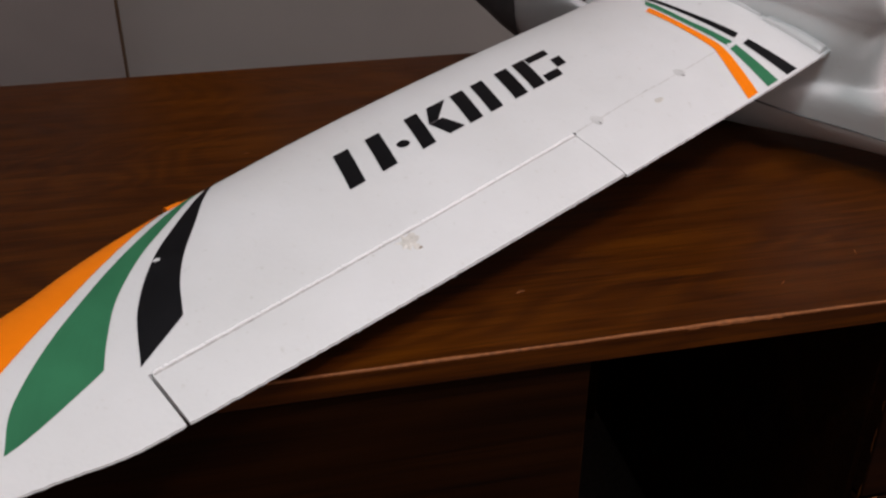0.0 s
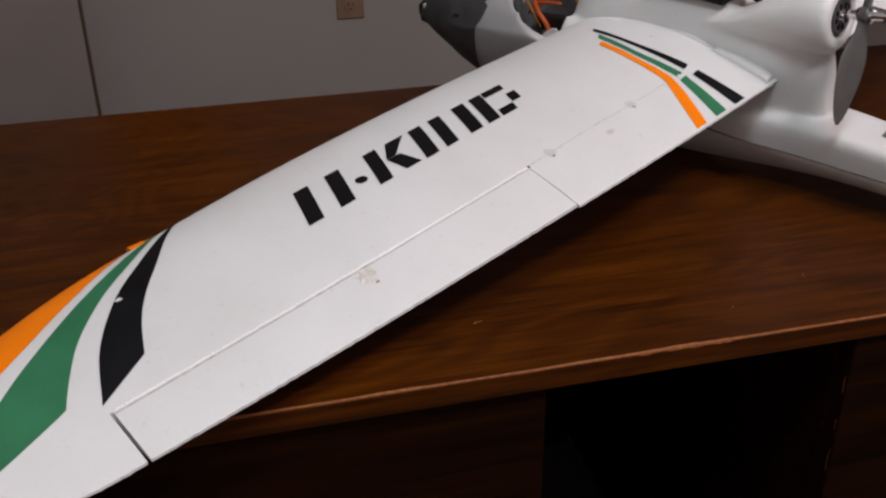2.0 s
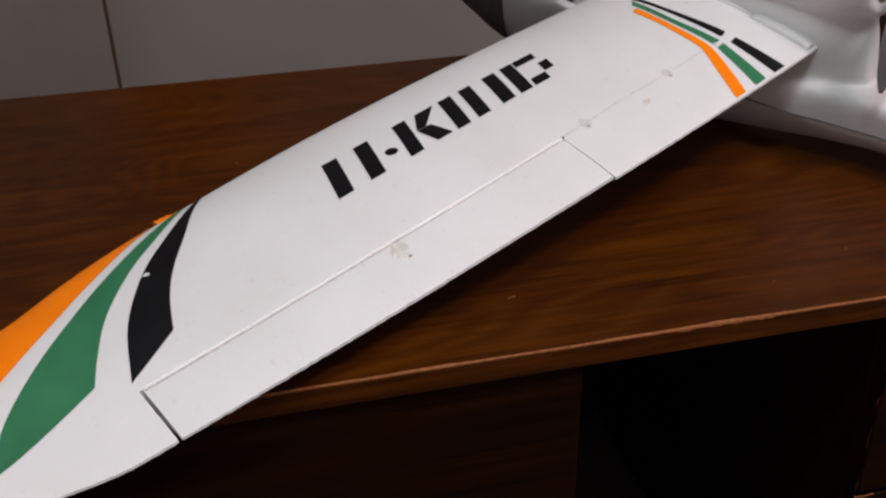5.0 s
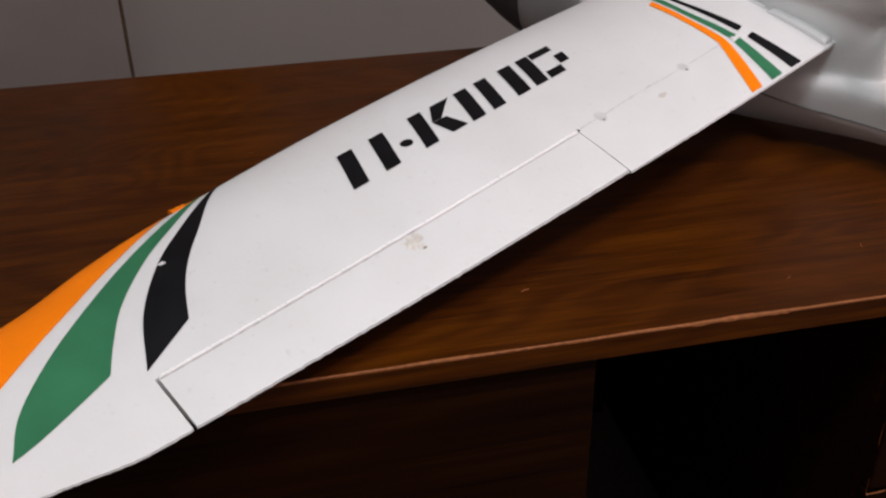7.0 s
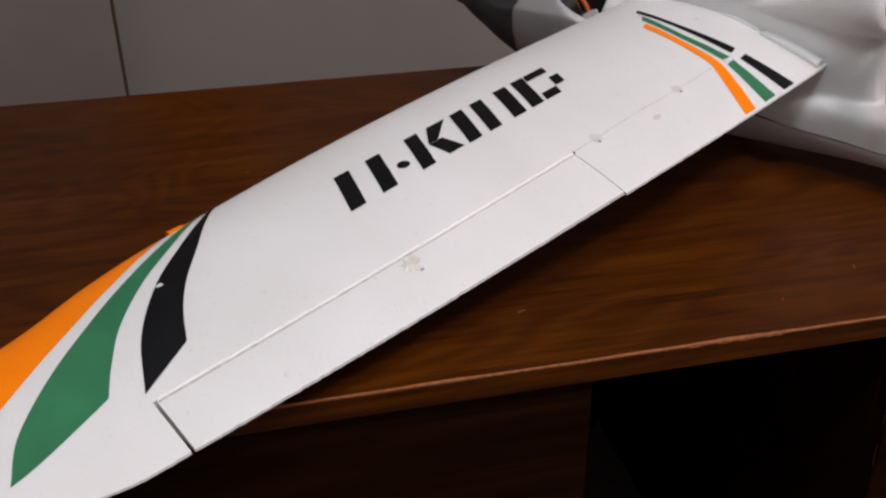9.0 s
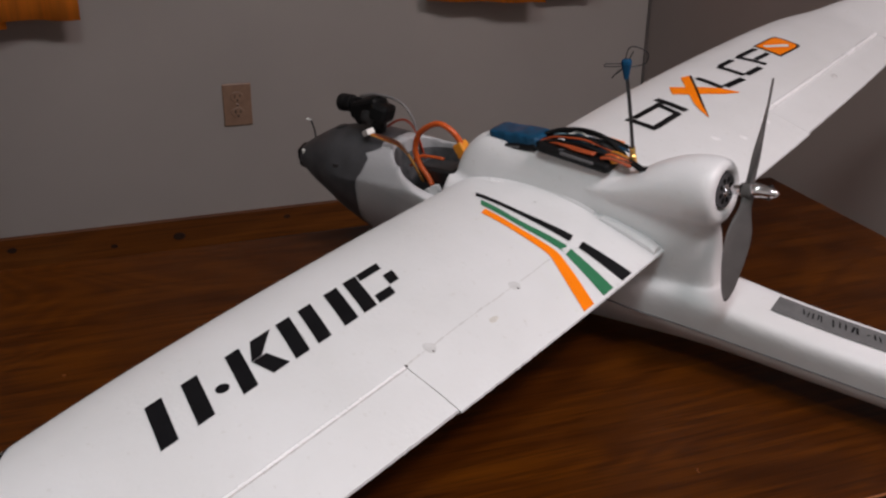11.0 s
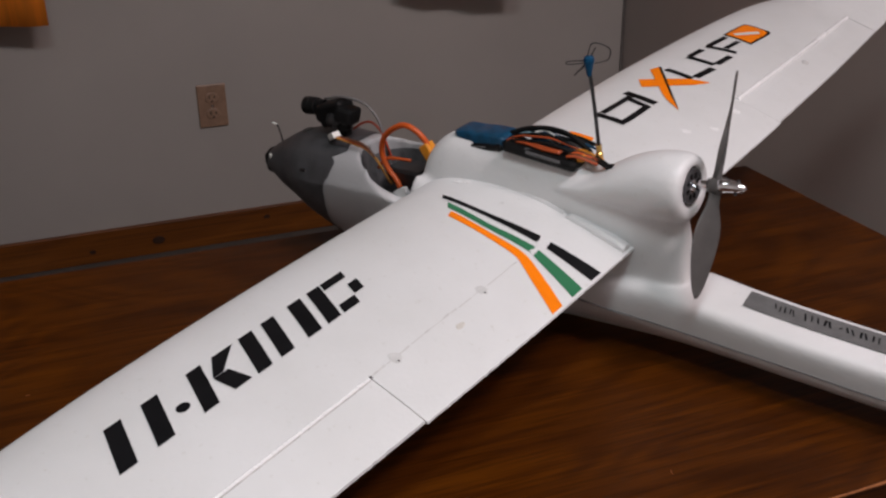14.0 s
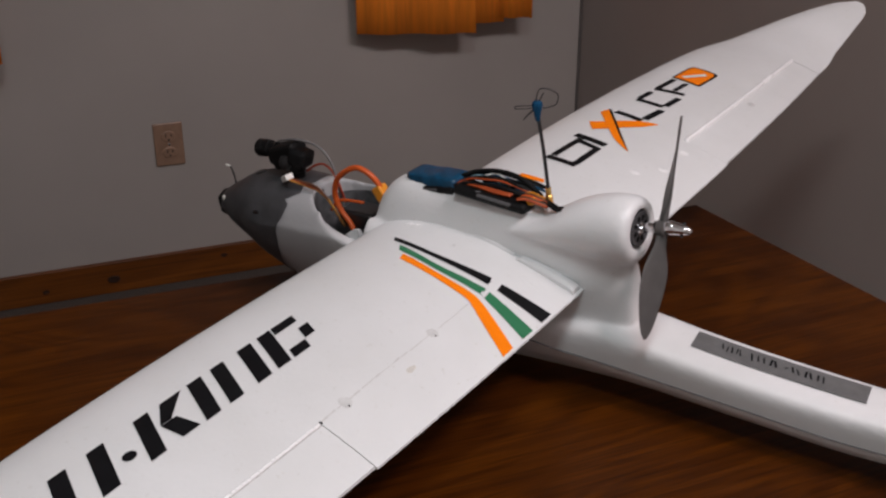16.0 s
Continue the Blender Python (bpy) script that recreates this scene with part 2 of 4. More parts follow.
slab("ceiling", (-1.9, -2.3, 2.4), (1.29, 2.02, 2.5), CEILING, "white painted ceiling", "ceiling")

board = tagged(part("baseboard", box((-1.78, WALL_Y - 0.013, 0.0), (WALL_X, WALL_Y, 0.081), 0.003), PINE), "orange-stained knotty pine baseboard along the wall", "baseboard", kind="structure")
for kx, kz, kr in ((-0.133, 0.036, 0.011), (-0.29, 0.03, 0.006), (-0.52, 0.05, 0.008), (0.14, 0.055, 0.006)):
    part("knot", lathe([(kr, 0.0), (kr * 0.8, 0.0012), (kr * 0.3, 0.0006)], pose(kx, WALL_Y - 0.0132, kz, 90) @ Matrix.Diagonal((1.4, 0.9, 1, 1)), 14), KNOT, board, "dark pine knot")
# narrow strip drawing the dark line of the corner
tagged(part("corner_strip", box((WALL_X - 0.007, WALL_Y - 0.007, 0.081), (WALL_X - 0.001, WALL_Y - 0.001, 2.4), 0.002), STRIP_GREY), "narrow grey strip in the wall corner", "trim", kind="structure")


# unseen housings added round the key and the fill lamp
def unseen_ceiling_light(x, y):
    top = tagged(new("unseen_ceiling_light"), "unseen, added rectangular ceiling light with a milky diffuser", "ceiling light", "ceiling lights")
    top.location = (x, y, 2.4)
    part("housing", box((-0.32, -0.22, -0.05), (0.32, 0.22, 0.0), 0.008), WHITE_PLASTIC, top)
    part("diffuser", box((-0.29, -0.19, -0.075), (0.29, 0.19, -0.051), 0.01), GLOW, top, "milky white diffuser")


for lx, ly, watts, tint in LAMPS:
    unseen_ceiling_light(lx, ly)


def wall_outlet():
    top = tagged(new("wall_outlet"), "ivory duplex wall outlet with a cover plate", "outlet")
    top.matrix_world = pose(0.0355, WALL_Y, 0.358, 90)
    part("cover_plate", box((-0.0345, -0.0525, 0.0), (0.0345, 0.0525, 0.006), 0.0025), IVORY, top)
    for s in (-1, 1):
        face = part("receptacle", lathe([(0.0165, 0.006), (0.0165, 0.0078), (0.0150, 0.0085)], pose(0, s * 0.0195, 0) @ Matrix.Diagonal((1, 0.82, 1, 1)), 24), IVORY, top)
        for sx, h in ((-0.0062, 0.0085), (0.0062, 0.0068)):
            part("slot", box((sx - 0.0012, s * 0.0195 - h / 2 + 0.003, 0.0082), (sx + 0.0012, s * 0.0195 + h / 2 + 0.003, 0.0090)), BLACK_PLASTIC, face)
        part("ground_hole", lathe([(0.0024, 0.0082), (0.0024, 0.0090)], pose(0, s * 0.0195 - 0.0075, 0), 12), BLACK_PLASTIC, face)
    part("screw", lathe([(0.003, 0.006), (0.003, 0.0068), (0.002, 0.0072)], pose(0, 0, 0), 12), STEEL, top)


wall_outlet()


def curtain(x0, x1, panels, seed):
    """A pleated curtain as overlapping panels of cloth hanging before the wall."""
    rnd = random.Random(seed)
    top = tagged(new("curtain"), "short amber cloth curtain hanging before the wall", "curtain", "curtains at the window")
    top.location = (0, WALL_Y - 0.09, 0)
    z1 = 1.75
    for a, b, low, y, folds, lean in panels:
        nx, nz = 60, 10
        ph = rnd.random() * 6
        rings = []
        for j in range(nz + 1):
            f = j / nz
            ring = []
            for side in (0, 1):
                for i in (range(nx + 1) if side == 0 else range(nx, -1, -1)):
                    g = i / nx
                    wave = 0.006 * math.sin(folds * 2 * math.pi * g + ph + 0.5 * math.sin(3 * f)) * (0.5 + 0.5 * (1 - f))
                    sag = 0.0006 * math.sin(folds * 2 * math.pi * g + ph) * (1 - f)
                    ring.append((a + (b - a) * g, y + wave - lean * g * (1 - f) - (0.0015 if side == 0 else -0.0015), low - 0.010 * g * (1 - f) * (b - a) / 0.3 + (z1 - low) * f + sag))
            rings.append(ring)
        part("curtain_panel", loft(rings), CURTAIN, top, smooth=True)
    part("curtain_rod", tube([(x0 - 0.05, 0, z1 + 0.01), ((x0 + x1) / 2, 0, z1 + 0.01), (x1 + 0.05, 0, z1 + 0.01)], 0.008), EDGE_BROWN, top)
    for bx in (x0 - 0.03, x1 + 0.03):
        part("bracket", box((bx - 0.008, 0.0, z1), (bx + 0.008, 0.09, z1 + 0.02), 0.003), EDGE_BROWN, top)


curtain(0.503, 0.968, [(0.503, 0.800, 0.5946, 0.030, 2.2, 0.050), (0.8115, 0.896, 0.6034, 0.026, 0.8, 0.012), (0.882, 0.963, 0.6132, 0.014, 1.2, 0.020)], 3)
curtain(-0.614, -0.298, [(-0.614, -0.447, 0.5877, 0.012, 1.4, 0.0), (-0.457, -0.298, 0.6015, 0.0, 1.3, 0.0)], 5)


def open_door():
    top = tagged(new("door_1"), "plain off-white door leaf standing open, with a bare brown edge", "door", kind="structure")
    top.matrix_world = pose(-0.526, 1.149, 0, 0, 0, 1.5)
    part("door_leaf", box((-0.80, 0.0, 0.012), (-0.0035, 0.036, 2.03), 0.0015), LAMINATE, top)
    part("door_edge", box((-0.0033, 0.0005, 0.012), (0.0, 0.0355, 2.03), 0.0008), EDGE_BROWN, top, "bare brown door edge")


open_door()


# ---- the table ----
def worn_edge(x0, x1, f, seed):
    """A thin ragged strip where the veneer has worn off the front top edge."""
    rnd = random.Random(seed)
    n = 260
    rings = []
    for i in range(n + 1):
        x = x0 + (x1 - x0) * i / n
        w = 0.0003 + 0.0020 * max(0, noise.noise((x * 14, 3.0, 0))) + 0.0009 * max(0, noise.noise((x * 60, 9.0, 0)))
        if abs(x + 0.04) < 0.05:
            w += 0.0016 * (1 - abs(x + 0.04) / 0.05) + 0.0008 * rnd.random()
        d = 0.0001 + 0.0012 * max(0, noise.noise((x * 22, 7.0, 0))) + (0.002 * rnd.random() if abs(x + 0.04) < 0.04 else 0)
        rings.append([(x, f - 0.0003, -0.0006 - d), (x, f - 0.0001, -0.0001), (x, f + 0.0004, 0.0003), (x, f + 0.0004 + w, 0.0003), (x, f + 0.0012, -0.0010), (x, f + 0.0002, -0.0025)])
    return loft(rings)


def desk():
    top = tagged(new("desk"), "dark walnut-veneered pedestal desk with a worn front edge", "desk")
    top.matrix_world = pose(0.0, 0.0, TOP, 0, 0, -0.5)
    L, Rr, F, B = -1.02, 0.578, -0.0093, 0.612
    part("tabletop", box((L, F, -0.019), (Rr, B, 0.0), 0.0012), TABLE, top)
    part("worn_edge", worn_edge(-0.62, Rr - 0.01, F, 4), EDGE_WORN, top, "worn raw wood along the front edge")
    for a, b in ((L + 0.01, -0.141), (0.105, Rr - 0.01)):
        ped = part("pedestal", box((a, F + 0.019, -TOP + 0.03), (b, B - 0.02, -0.0195)), TABLE_SHADE, top)
        part("drawer_front", box((a + 0.004, F + 0.004, -0.20), (b - 0.002, F + 0.0188, -0.021), 0.0012), TABLE_SHADE, ped)
        part("drawer_front", box((a + 0.004, F + 0.004, -0.50), (b - 0.002, F + 0.0188, -0.205), 0.0012), TABLE_SHADE, ped)
        part("plinth", box((a + 0.01, 0.02, -TOP), (b - 0.01, B - 0.04, -TOP + 0.0295)), TABLE_SHADE, ped)
    for x, y, n, a in ((-0.176, 0.060, 0.0035, 20), (0.10, 0.06, 0.003, 70), (-0.36, 0.36, 0.0016, 0), (0.36, 0.20, 0.004, 120), (0.02, 0.03, 0.002, 40)):
        bm = tube([(-n, 0, 0.0003), (0, n * 0.25, 0.0004), (n, 0, 0.0003)], 0.00036, 6, steps=2)
        bm.transform(pose(x, y, 0, 0, 0, a))
        part("scratch", bm, EDGE_WORN, top, "small raw scratch in the veneer")
    for z0, z1 in ((-0.056, -0.072), (-0.098, -0.108), (-0.128, -0.150), (-0.186, -0.204)):
        part("worn_edge", tube([(0.1060, F + 0.0036, z0), (0.1056, F + 0.0036, (z0 + z1) / 2), (0.1062, F + 0.0036, z1)], 0.00022, 6), PINE, top, "worn raw wood down the drawer edge")
    part("worn_edge", tube([(0.106, F + 0.0034, -0.2035), (0.116, F + 0.0034, -0.2040), (0.124, F + 0.0034, -0.2030)], 0.0005, 6), EDGE_WORN, top, "worn raw wood at the drawer corner")
    # unseen back added to the kneehole, set deep to keep the opening dark
    part("kneehole_back", box((-0.1405, 0.54, -TOP + 0.002), (0.1045, 0.555, -0.0195)), TABLE_SHADE, top)


desk()


# ---- the model airplane, in its own axes: u ahead, v to its left, w up ----
plane = tagged(new("model_airplane"), "white foam radio-control airplane with a pusher propeller, resting on the desk", "model airplane")
plane.matrix_world = Matrix.Translation((0.196, 0.200, 0.723)) @ Matrix(((-0.473, -0.870, -0.138), (0.879, -0.477, 0.002), (-0.068, -0.120, 0.990))).to_4x4()


def table_of(x, rows):
    """Smooth interpolation in a short table."""
    xs, ys = [r[0] for r in rows], [r[1] for r in rows]
    if x <= xs[0]:
        return ys[0]
    for i in range(len(xs) - 1):
        if x <= xs[i + 1]:
            def slope(k):
                lo, hi = max(k - 1, 0), min(k + 1, len(xs) - 1)
                return (ys[hi] - ys[lo]) / (xs[hi] - xs[lo])
            h = xs[i + 1] - xs[i]
            t = (x - xs[i]) / h
            return (2 * t ** 3 - 3 * t * t + 1) * ys[i] + (t ** 3 - 2 * t * t + t) * h * slope(i) + (3 * t * t - 2 * t ** 3) * ys[i + 1] + (t ** 3 - t * t) * h * slope(i + 1)
    return ys[-1]


LEAD = [(0.0, 0.268), (0.25, 0.271), (0.42, 0.2695), (0.525, 0.263), (0.60, 0.2545), (0.66, 0.2458), (0.70, 0.2315), (0.74, 0.2145), (0.80, 0.1730), (0.84, 0.130), (0.855, 0.095)]
TRAIL = [(0.0, 0.046), (0.15, 0.046), (0.305, 0.050), (0.47, 0.060), (0.672, 0.074), (0.71, 0.0730), (0.75, 0.0748), (0.80, 0.068), (0.84, 0.064), (0.855, 0.078)]
LEAD_W = [(0.0, -0.030), (0.3, -0.030), (0.6, -0.036), (0.70, -0.040), (0.80, -0.026), (0.855, -0.014)]
TRAIL_W = [(0.0, -0.060), (0.3, -0.064), (0.672, -0.072), (0.75, -0.060), (0.80, -0.042), (0.855, -0.020)]
HINGE = [(0.0, 0.101), (0.303, 0.101), (0.672, 0.1130), (0.9, 0.118)]
TE_HALF = 0.0009


def top_w(u, v):
    """Height of the wing's upper face."""
    v = abs(v)
    a, b, c, d = table_of(v, LEAD), table_of(v, TRAIL), table_of(v, LEAD_W), table_of(v, TRAIL_W)
    x = min(max((a - u) / (a - b), 0.0), 1.0)
    s = (0.2969 * math.sqrt(x) - 0.126 * x - 0.3516 * x * x + 0.2843 * x ** 3 - 0.1036 * x ** 4) * 10
    return c + (d - c) * x + (a - b) * (0.055 * s + 0.045 * 4 * x * (1 - x)) + TE_HALF * x


def low_w(u, v):
    v = abs(v)
    a, b, c, d = table_of(v, LEAD), table_of(v, TRAIL), table_of(v, LEAD_W), table_of(v, TRAIL_W)
    x = min(max((a - u) / (a - b), 0.0), 1.0)
    s = (0.2969 * math.sqrt(x) - 0.126 * x - 0.3516 * x * x + 0.2843 * x ** 3 - 0.1036 * x ** 4) * 10
    return c + (d - c) * x + (a - b) * (-0.042 * s + 0.012 * 4 * x * (1 - x)) - TE_HALF * x


def wing_piece(v0, v1, steps, front=None, rear=None, side=1, bm=None, n=26, inset=None):
    """A length of wing between two stations, from the leading edge (or front) to the trailing edge (or rear)."""
    rings = []
    for k in range(steps + 1):
        v = v0 + (v1 - v0) * k / steps
        a, b = (table_of(v, front) if front else table_of(v, LEAD)), (table_of(v, rear) if rear else table_of(v, TRAIL) + (table_of(v, inset) if inset else 0.0))
        xs = [(1 - math.cos(math.pi * i / n)) / 2 if not front else i / n for i in range(n + 1)]
        up = [(a + (b - a) * x) for x in xs]
        rag = 0.0007 * noise.noise((v * 230, side * 7.0, 2.0)) + 0.0004 * noise.noise((v * 900, side * 3.0, 5.0))
        up = [u + rag * x ** 12 for u, x in zip(up, xs)] if not rear else up
        ring = [(u, side * v, top_w(u, v)) for u in up]
        low = up[::-1] if front else up[:0:-1]
        ring += [(u, side * v, low_w(u, v)) for u in low]
        rings.append(ring)
    return loft(rings, bm=bm)


def strip(edge_a, edge_b, lift=0.0005, n=24, m=3, side=1, smooth=True):
    """A printed or taped patch on the wing's upper face between two edges given by a few (u, v) points."""
    def at(edge, t):
        k = t * (len(edge) - 1)
        i = min(int(k), len(edge) - 2)
        if not smooth or len(edge) == 2:
            return [edge[i][c] + (edge[i + 1][c] - edge[i][c]) * (k - i) for c in (0, 1)]
        return [table_of(k, [(j, e[c]) for j, e in enumerate(edge)]) for c in (0, 1)]
    bm = bmesh.new()
    grid = []
    for i in range(n + 1):
        a, b = at(edge_a, i / n), at(edge_b, i / n)
        row = []
        for j in range(m + 1):
            u, v = (a[c] + (b[c] - a[c]) * j / m for c in (0, 1))
            u = max(u, table_of(abs(v), TRAIL) + 0.0004)
            row.append(bm.verts.new((u, side * v, top_w(u, v) + lift)))
        grid.append(row)
    for r, q in zip(grid, grid[1:]):
        for j in range(m):
            bm.faces.new((r[j], r[j + 1], q[j + 1], q[j]))
    return bm


def patch(cu, cv, ru, rv, lift, seed, side=1, uneven=0.35):
    """An uneven round dab on the wing's upper face."""
    rnd = random.Random(seed)
    bm = bmesh.new()
    n = 18
    ring = []
    for i in range(n):
        a = 2 * math.pi * i / n
        k = 1.0 + uneven * (rnd.random() - 0.55)
        u, v = cu + ru * k * math.cos(a), cv + rv * k * math.sin(a)
        ring.append(bm.verts.new((u, side * v, top_w(u, v) + 0.0002)))
    inner = [bm.verts.new((cu + (w.co.x - cu) * 0.6, side * cv + (w.co.y - side * cv) * 0.6, top_w(cu + (w.co.x - cu) * 0.6, cv) + lift)) for w in ring]
    mid = bm.verts.new((cu, side * cv, top_w(cu, cv) + lift * 1.1))
    for i in range(n):
        j = (i + 1) % n
        bm.faces.new((ring[i], ring[j], inner[j], inner[i]))
        bm.faces.new((inner[i], inner[j], mid))
    return bm


GAP = 0.0012


def wing(side, name, label):
    gap = GAP * 0.6 if side > 0 else 0.0003
    bm = wing_piece(0.020, 0.303, 140, side=side)
    wing_piece(0.303, 0.672, 26, rear=[(v, u - 0.0002) for v, u in HINGE], side=side, bm=bm)
    wing_piece(0.672, 0.855, 120, side=side, bm=bm)
    if side < 0:
        for p in bm.verts:
            cut = table_of(abs(p.co.y), [(0, 0.011), (0.22, 0.012), (0.45, 0.0155), (0.62, 0.0115), (0.68, 0.013), (0.75, 0.016), (0.855, 0.010)])
            p.co.x -= cut * min(1, max(0, (p.co.x - table_of(abs(p.co.y), LEAD) + 0.06) / 0.06))
    w = part(name, bm, FOAM, plane, label, smooth=True)
    auto_smooth(w.data)
    a = part("aileron", wing_piece(0.303 + gap, 0.672 - (0.0024 if side > 0 else 0.0016), 160, front=[(v, u - 0.0004) for v, u in HINGE], side=side, inset=[(0.303, 0.0018), (0.45, 0.0009), (0.672, 0.0002)]), FOAM, w, "white foam aileron cut from the wing", smooth=True)
    auto_smooth(a.data)
    bead = [(u, side * v, top_w(u, v) + 0.0003 + 0.0010 * noise.noise((v * 520, side, 0)) + 0.0005 * noise.noise((v * 90, side, 4))) for u, v in ((table_of(v, HINGE) - 0.0003, v) for v in np.linspace(0.3045, 0.669, 420))]
    # flat grey strip painted for the thin shadow under the bead
    shadow_line = [(table_of(v, HINGE) - 0.0026, v) for v in np.linspace(0.3045, 0.669, 40)]
    part("hinge_shadow_strip", strip(shadow_line, [(u + 0.0014, v) for u, v in shadow_line], 0.00025, 80, 1, side), HINGE_SHADOW, w, "grey strip painting the thin shadow behind the hinge bead")
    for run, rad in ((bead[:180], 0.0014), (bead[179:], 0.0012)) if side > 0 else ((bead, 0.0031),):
        part("hinge_crease", tube(run, rad, 8, steps=2), GLEAM, w, "glossy moulded hinge crease, its highlight coloured in paler", smooth=True)
    return w


def auto_smooth(me, angle=40):
    """Keep creases sharper than the angle."""
    bm = bmesh.new()
    bm.from_mesh(me)
    for e in bm.edges:
        e.smooth = len(e.link_faces) == 2 and e.calc_face_angle(0) < radians(angle)
    bm.to_mesh(me)
    bm.free()


def root_stripes(w, side):
    part("root_stripe", strip([(0.2195, 0.0722), (0.1650, 0.0772), (0.1076, 0.0743)], [(0.2148, 0.0785), (0.1614, 0.0830), (0.1040, 0.0843)], side=side), BLACK_INK, w, "black printed root stripe")
    part("root_stripe", strip([(0.0968, 0.0748), (0.0478, 0.0743)], [(0.0950, 0.0850), (0.0478, 0.0898)], side=side), BLACK_INK, w, "black printed root stripe")
    part("root_stripe", strip([(0.2046, 0.0825), (0.1553, 0.0906), (0.1250, 0.0908), (0.1030, 0.0905)], [(0.1986, 0.0906), (0.1504, 0.0975), (0.1194, 0.0988), (0.0992, 0.1000)], side=side), GREEN_INK, w, "green printed root stripe")
    part("root_stripe", strip([(0.0981, 0.0918), (0.0478, 0.1035)], [(0.0968, 0.1018), (0.0478, 0.1188)], side=side), GREEN_INK, w, "green printed root stripe")
    part("root_stripe", strip([(0.1908, 0.0945), (0.1478, 0.1008), (0.1162, 0.1033), (0.1000, 0.1062), (0.0750, 0.1186), (0.0478, 0.1335)], [(0.1881, 0.1030), (0.1422, 0.1087), (0.1095, 0.1130), (0.0989, 0.1175), (0.0778, 0.1305), (0.0478, 0.1478)], side=side), ORANGE_INK, w, "orange printed root stripe")
    part("chipped_print", patch(0.1002, 0.0848, 0.0062, 0.0066, 0.0008, 7, side, 0.6), FOAM, w, "bare foam where the print has chipped")
    part("chipped_print", patch(0.1010, 0.0968, 0.0034, 0.0042, 0.0008, 9, side, 0.9), FOAM, w, "bare foam where the print has chipped")


def tip_stripes(w, side):
    part("tip_stripe", strip([(0.2668, 0.5262), (0.2362, 0.5548), (0.2106, 0.5763), (0.1845, 0.6008), (0.1623, 0.6174), (0.1376, 0.6310)], [(0.2655, 0.5285), (0.2402, 0.5605), (0.2197, 0.5872), (0.1951, 0.6185), (0.1600, 0.6500), (0.1195, 0.6722)], n=30, m=6, side=side), BLACK_INK, w, "black curved wing tip stripe")
    part("tip_stripe", strip([(0.2600, 0.5450), (0.2277, 0.5890), (0.2045, 0.6235), (0.1771, 0.6555), (0.1500, 0.6769), (0.1290, 0.6906)], [(0.2570, 0.5560), (0.2330, 0.6000), (0.2030, 0.6550), (0.1720, 0.7000), (0.1300, 0.7430), (0.0973, 0.7626)], n=30, m=8, side=side), GREEN_INK, w, "green curved wing tip stripe")
    inner = [(0.2520, 0.5830), (0.2321, 0.6192), (0.2100, 0.6613), (0.1869, 0.6989), (0.1570, 0.7381), (0.1250, 0.7750)]
    outer = [(table_of(v, LEAD) - 0.0004, v) for v in (0.5830, 0.6250, 0.6700, 0.7150, 0.7650, 0.8050)]
    part("tip_stripe", strip(inner, outer, n=34, m=10, side=side), ORANGE_INK, w, "orange curved wing tip stripe")
    rnd = random.Random(41)
    rings = []
    for k in range(9):
        v = 0.5590 + 0.0023 * k
        u = table_of(v, LEAD)
        h = 0.0006 + 0.00032 * k + 0.0014 * rnd.random() * (k != 0)
        rings.append([(u - 0.006, side * v, top_w(u - 0.006, v) - 0.0006), (u - 0.006, side * v, top_w(u - 0.006, v) + 0.0007), (u - 0.001, side * v, top_w(u - 0.001, v) + h), (u + h, side * v, top_w(u, v) + h * 0.6), (u + 0.0003, side * v, top_w(u, v) - 0.002)])
    part("tip_stripe", loft(rings), ORANGE_INK, w, "torn lifted end of the orange stripe")
    part("chipped_print", patch(0.1925, 0.6175, 0.0022, 0.0034, 0.0008, 3, side, 1.1), FOAM, w, "bare foam where the print has chipped")


left = wing(1, "left_wing", "white foam left wing with printed stripes and a black maker's mark")
right = wing(-1, "right_wing", "white foam right wing with a black and orange maker's mark")
root_stripes(left, 1)
part("root_stripe", strip([(0.1960, 0.1000), (0.1641, 0.1020)], [(0.1935, 0.1085), (0.1660, 0.1085)], side=-1), ORANGE_INK, right, "orange printed root stripe")
tip_stripes(left, 1)


# maker's marks as plain slanted blocks, bars and dots
def bar(w, pts, ink, side=1, n=8, m=4):
    a, b, c, d = pts
    return part("print_block", strip([a, d], [b, c], 0.0005, n, m, side), ink, w)


SLANT = 0.40
U0, U1 = 0.1615, 0.2040


def block(w, v0, v1, ink=BLACK_INK, lo=U0, hi=U1, side=1):
    """A slanted block: v0 to v1 at the block's upper edge."""
    def at(u, v):
        return (u, v + (U1 - u) * SLANT * side)
    return bar(w, [at(hi, v0), at(hi, v1), at(lo, v1), at(lo, v0)], ink, side)


block(left, 0.459, 0.4445)
block(left, 0.428, 0.4135)
block(left, 0.388, 0.3745)
block(left, 0.338, 0.3240)
block(left, 0.315, 0.3015)
block(left, 0.287, 0.2725)
bar(left, [(0.2035, 0.3640), (0.2035, 0.3440), (0.1835, 0.3690), (0.1835, 0.3790)], BLACK_INK)
bar(left, [(0.1830, 0.3790), (0.1830, 0.3650), (0.1625, 0.3600), (0.1625, 0.3760)], BLACK_INK)
block(left, 0.2655, 0.2515)
block(left, 0.2500, 0.2255, lo=0.1945)
block(left, 0.2480, 0.2300, lo=0.1615, hi=0.1715)
block(left, 0.2290, 0.2180, lo=0.1725, hi=0.1860)
part("print_dot", patch(0.1778, 0.411, 0.0046, 0.0056, 0.0004, 11, 1, 0.0), BLACK_INK, left)


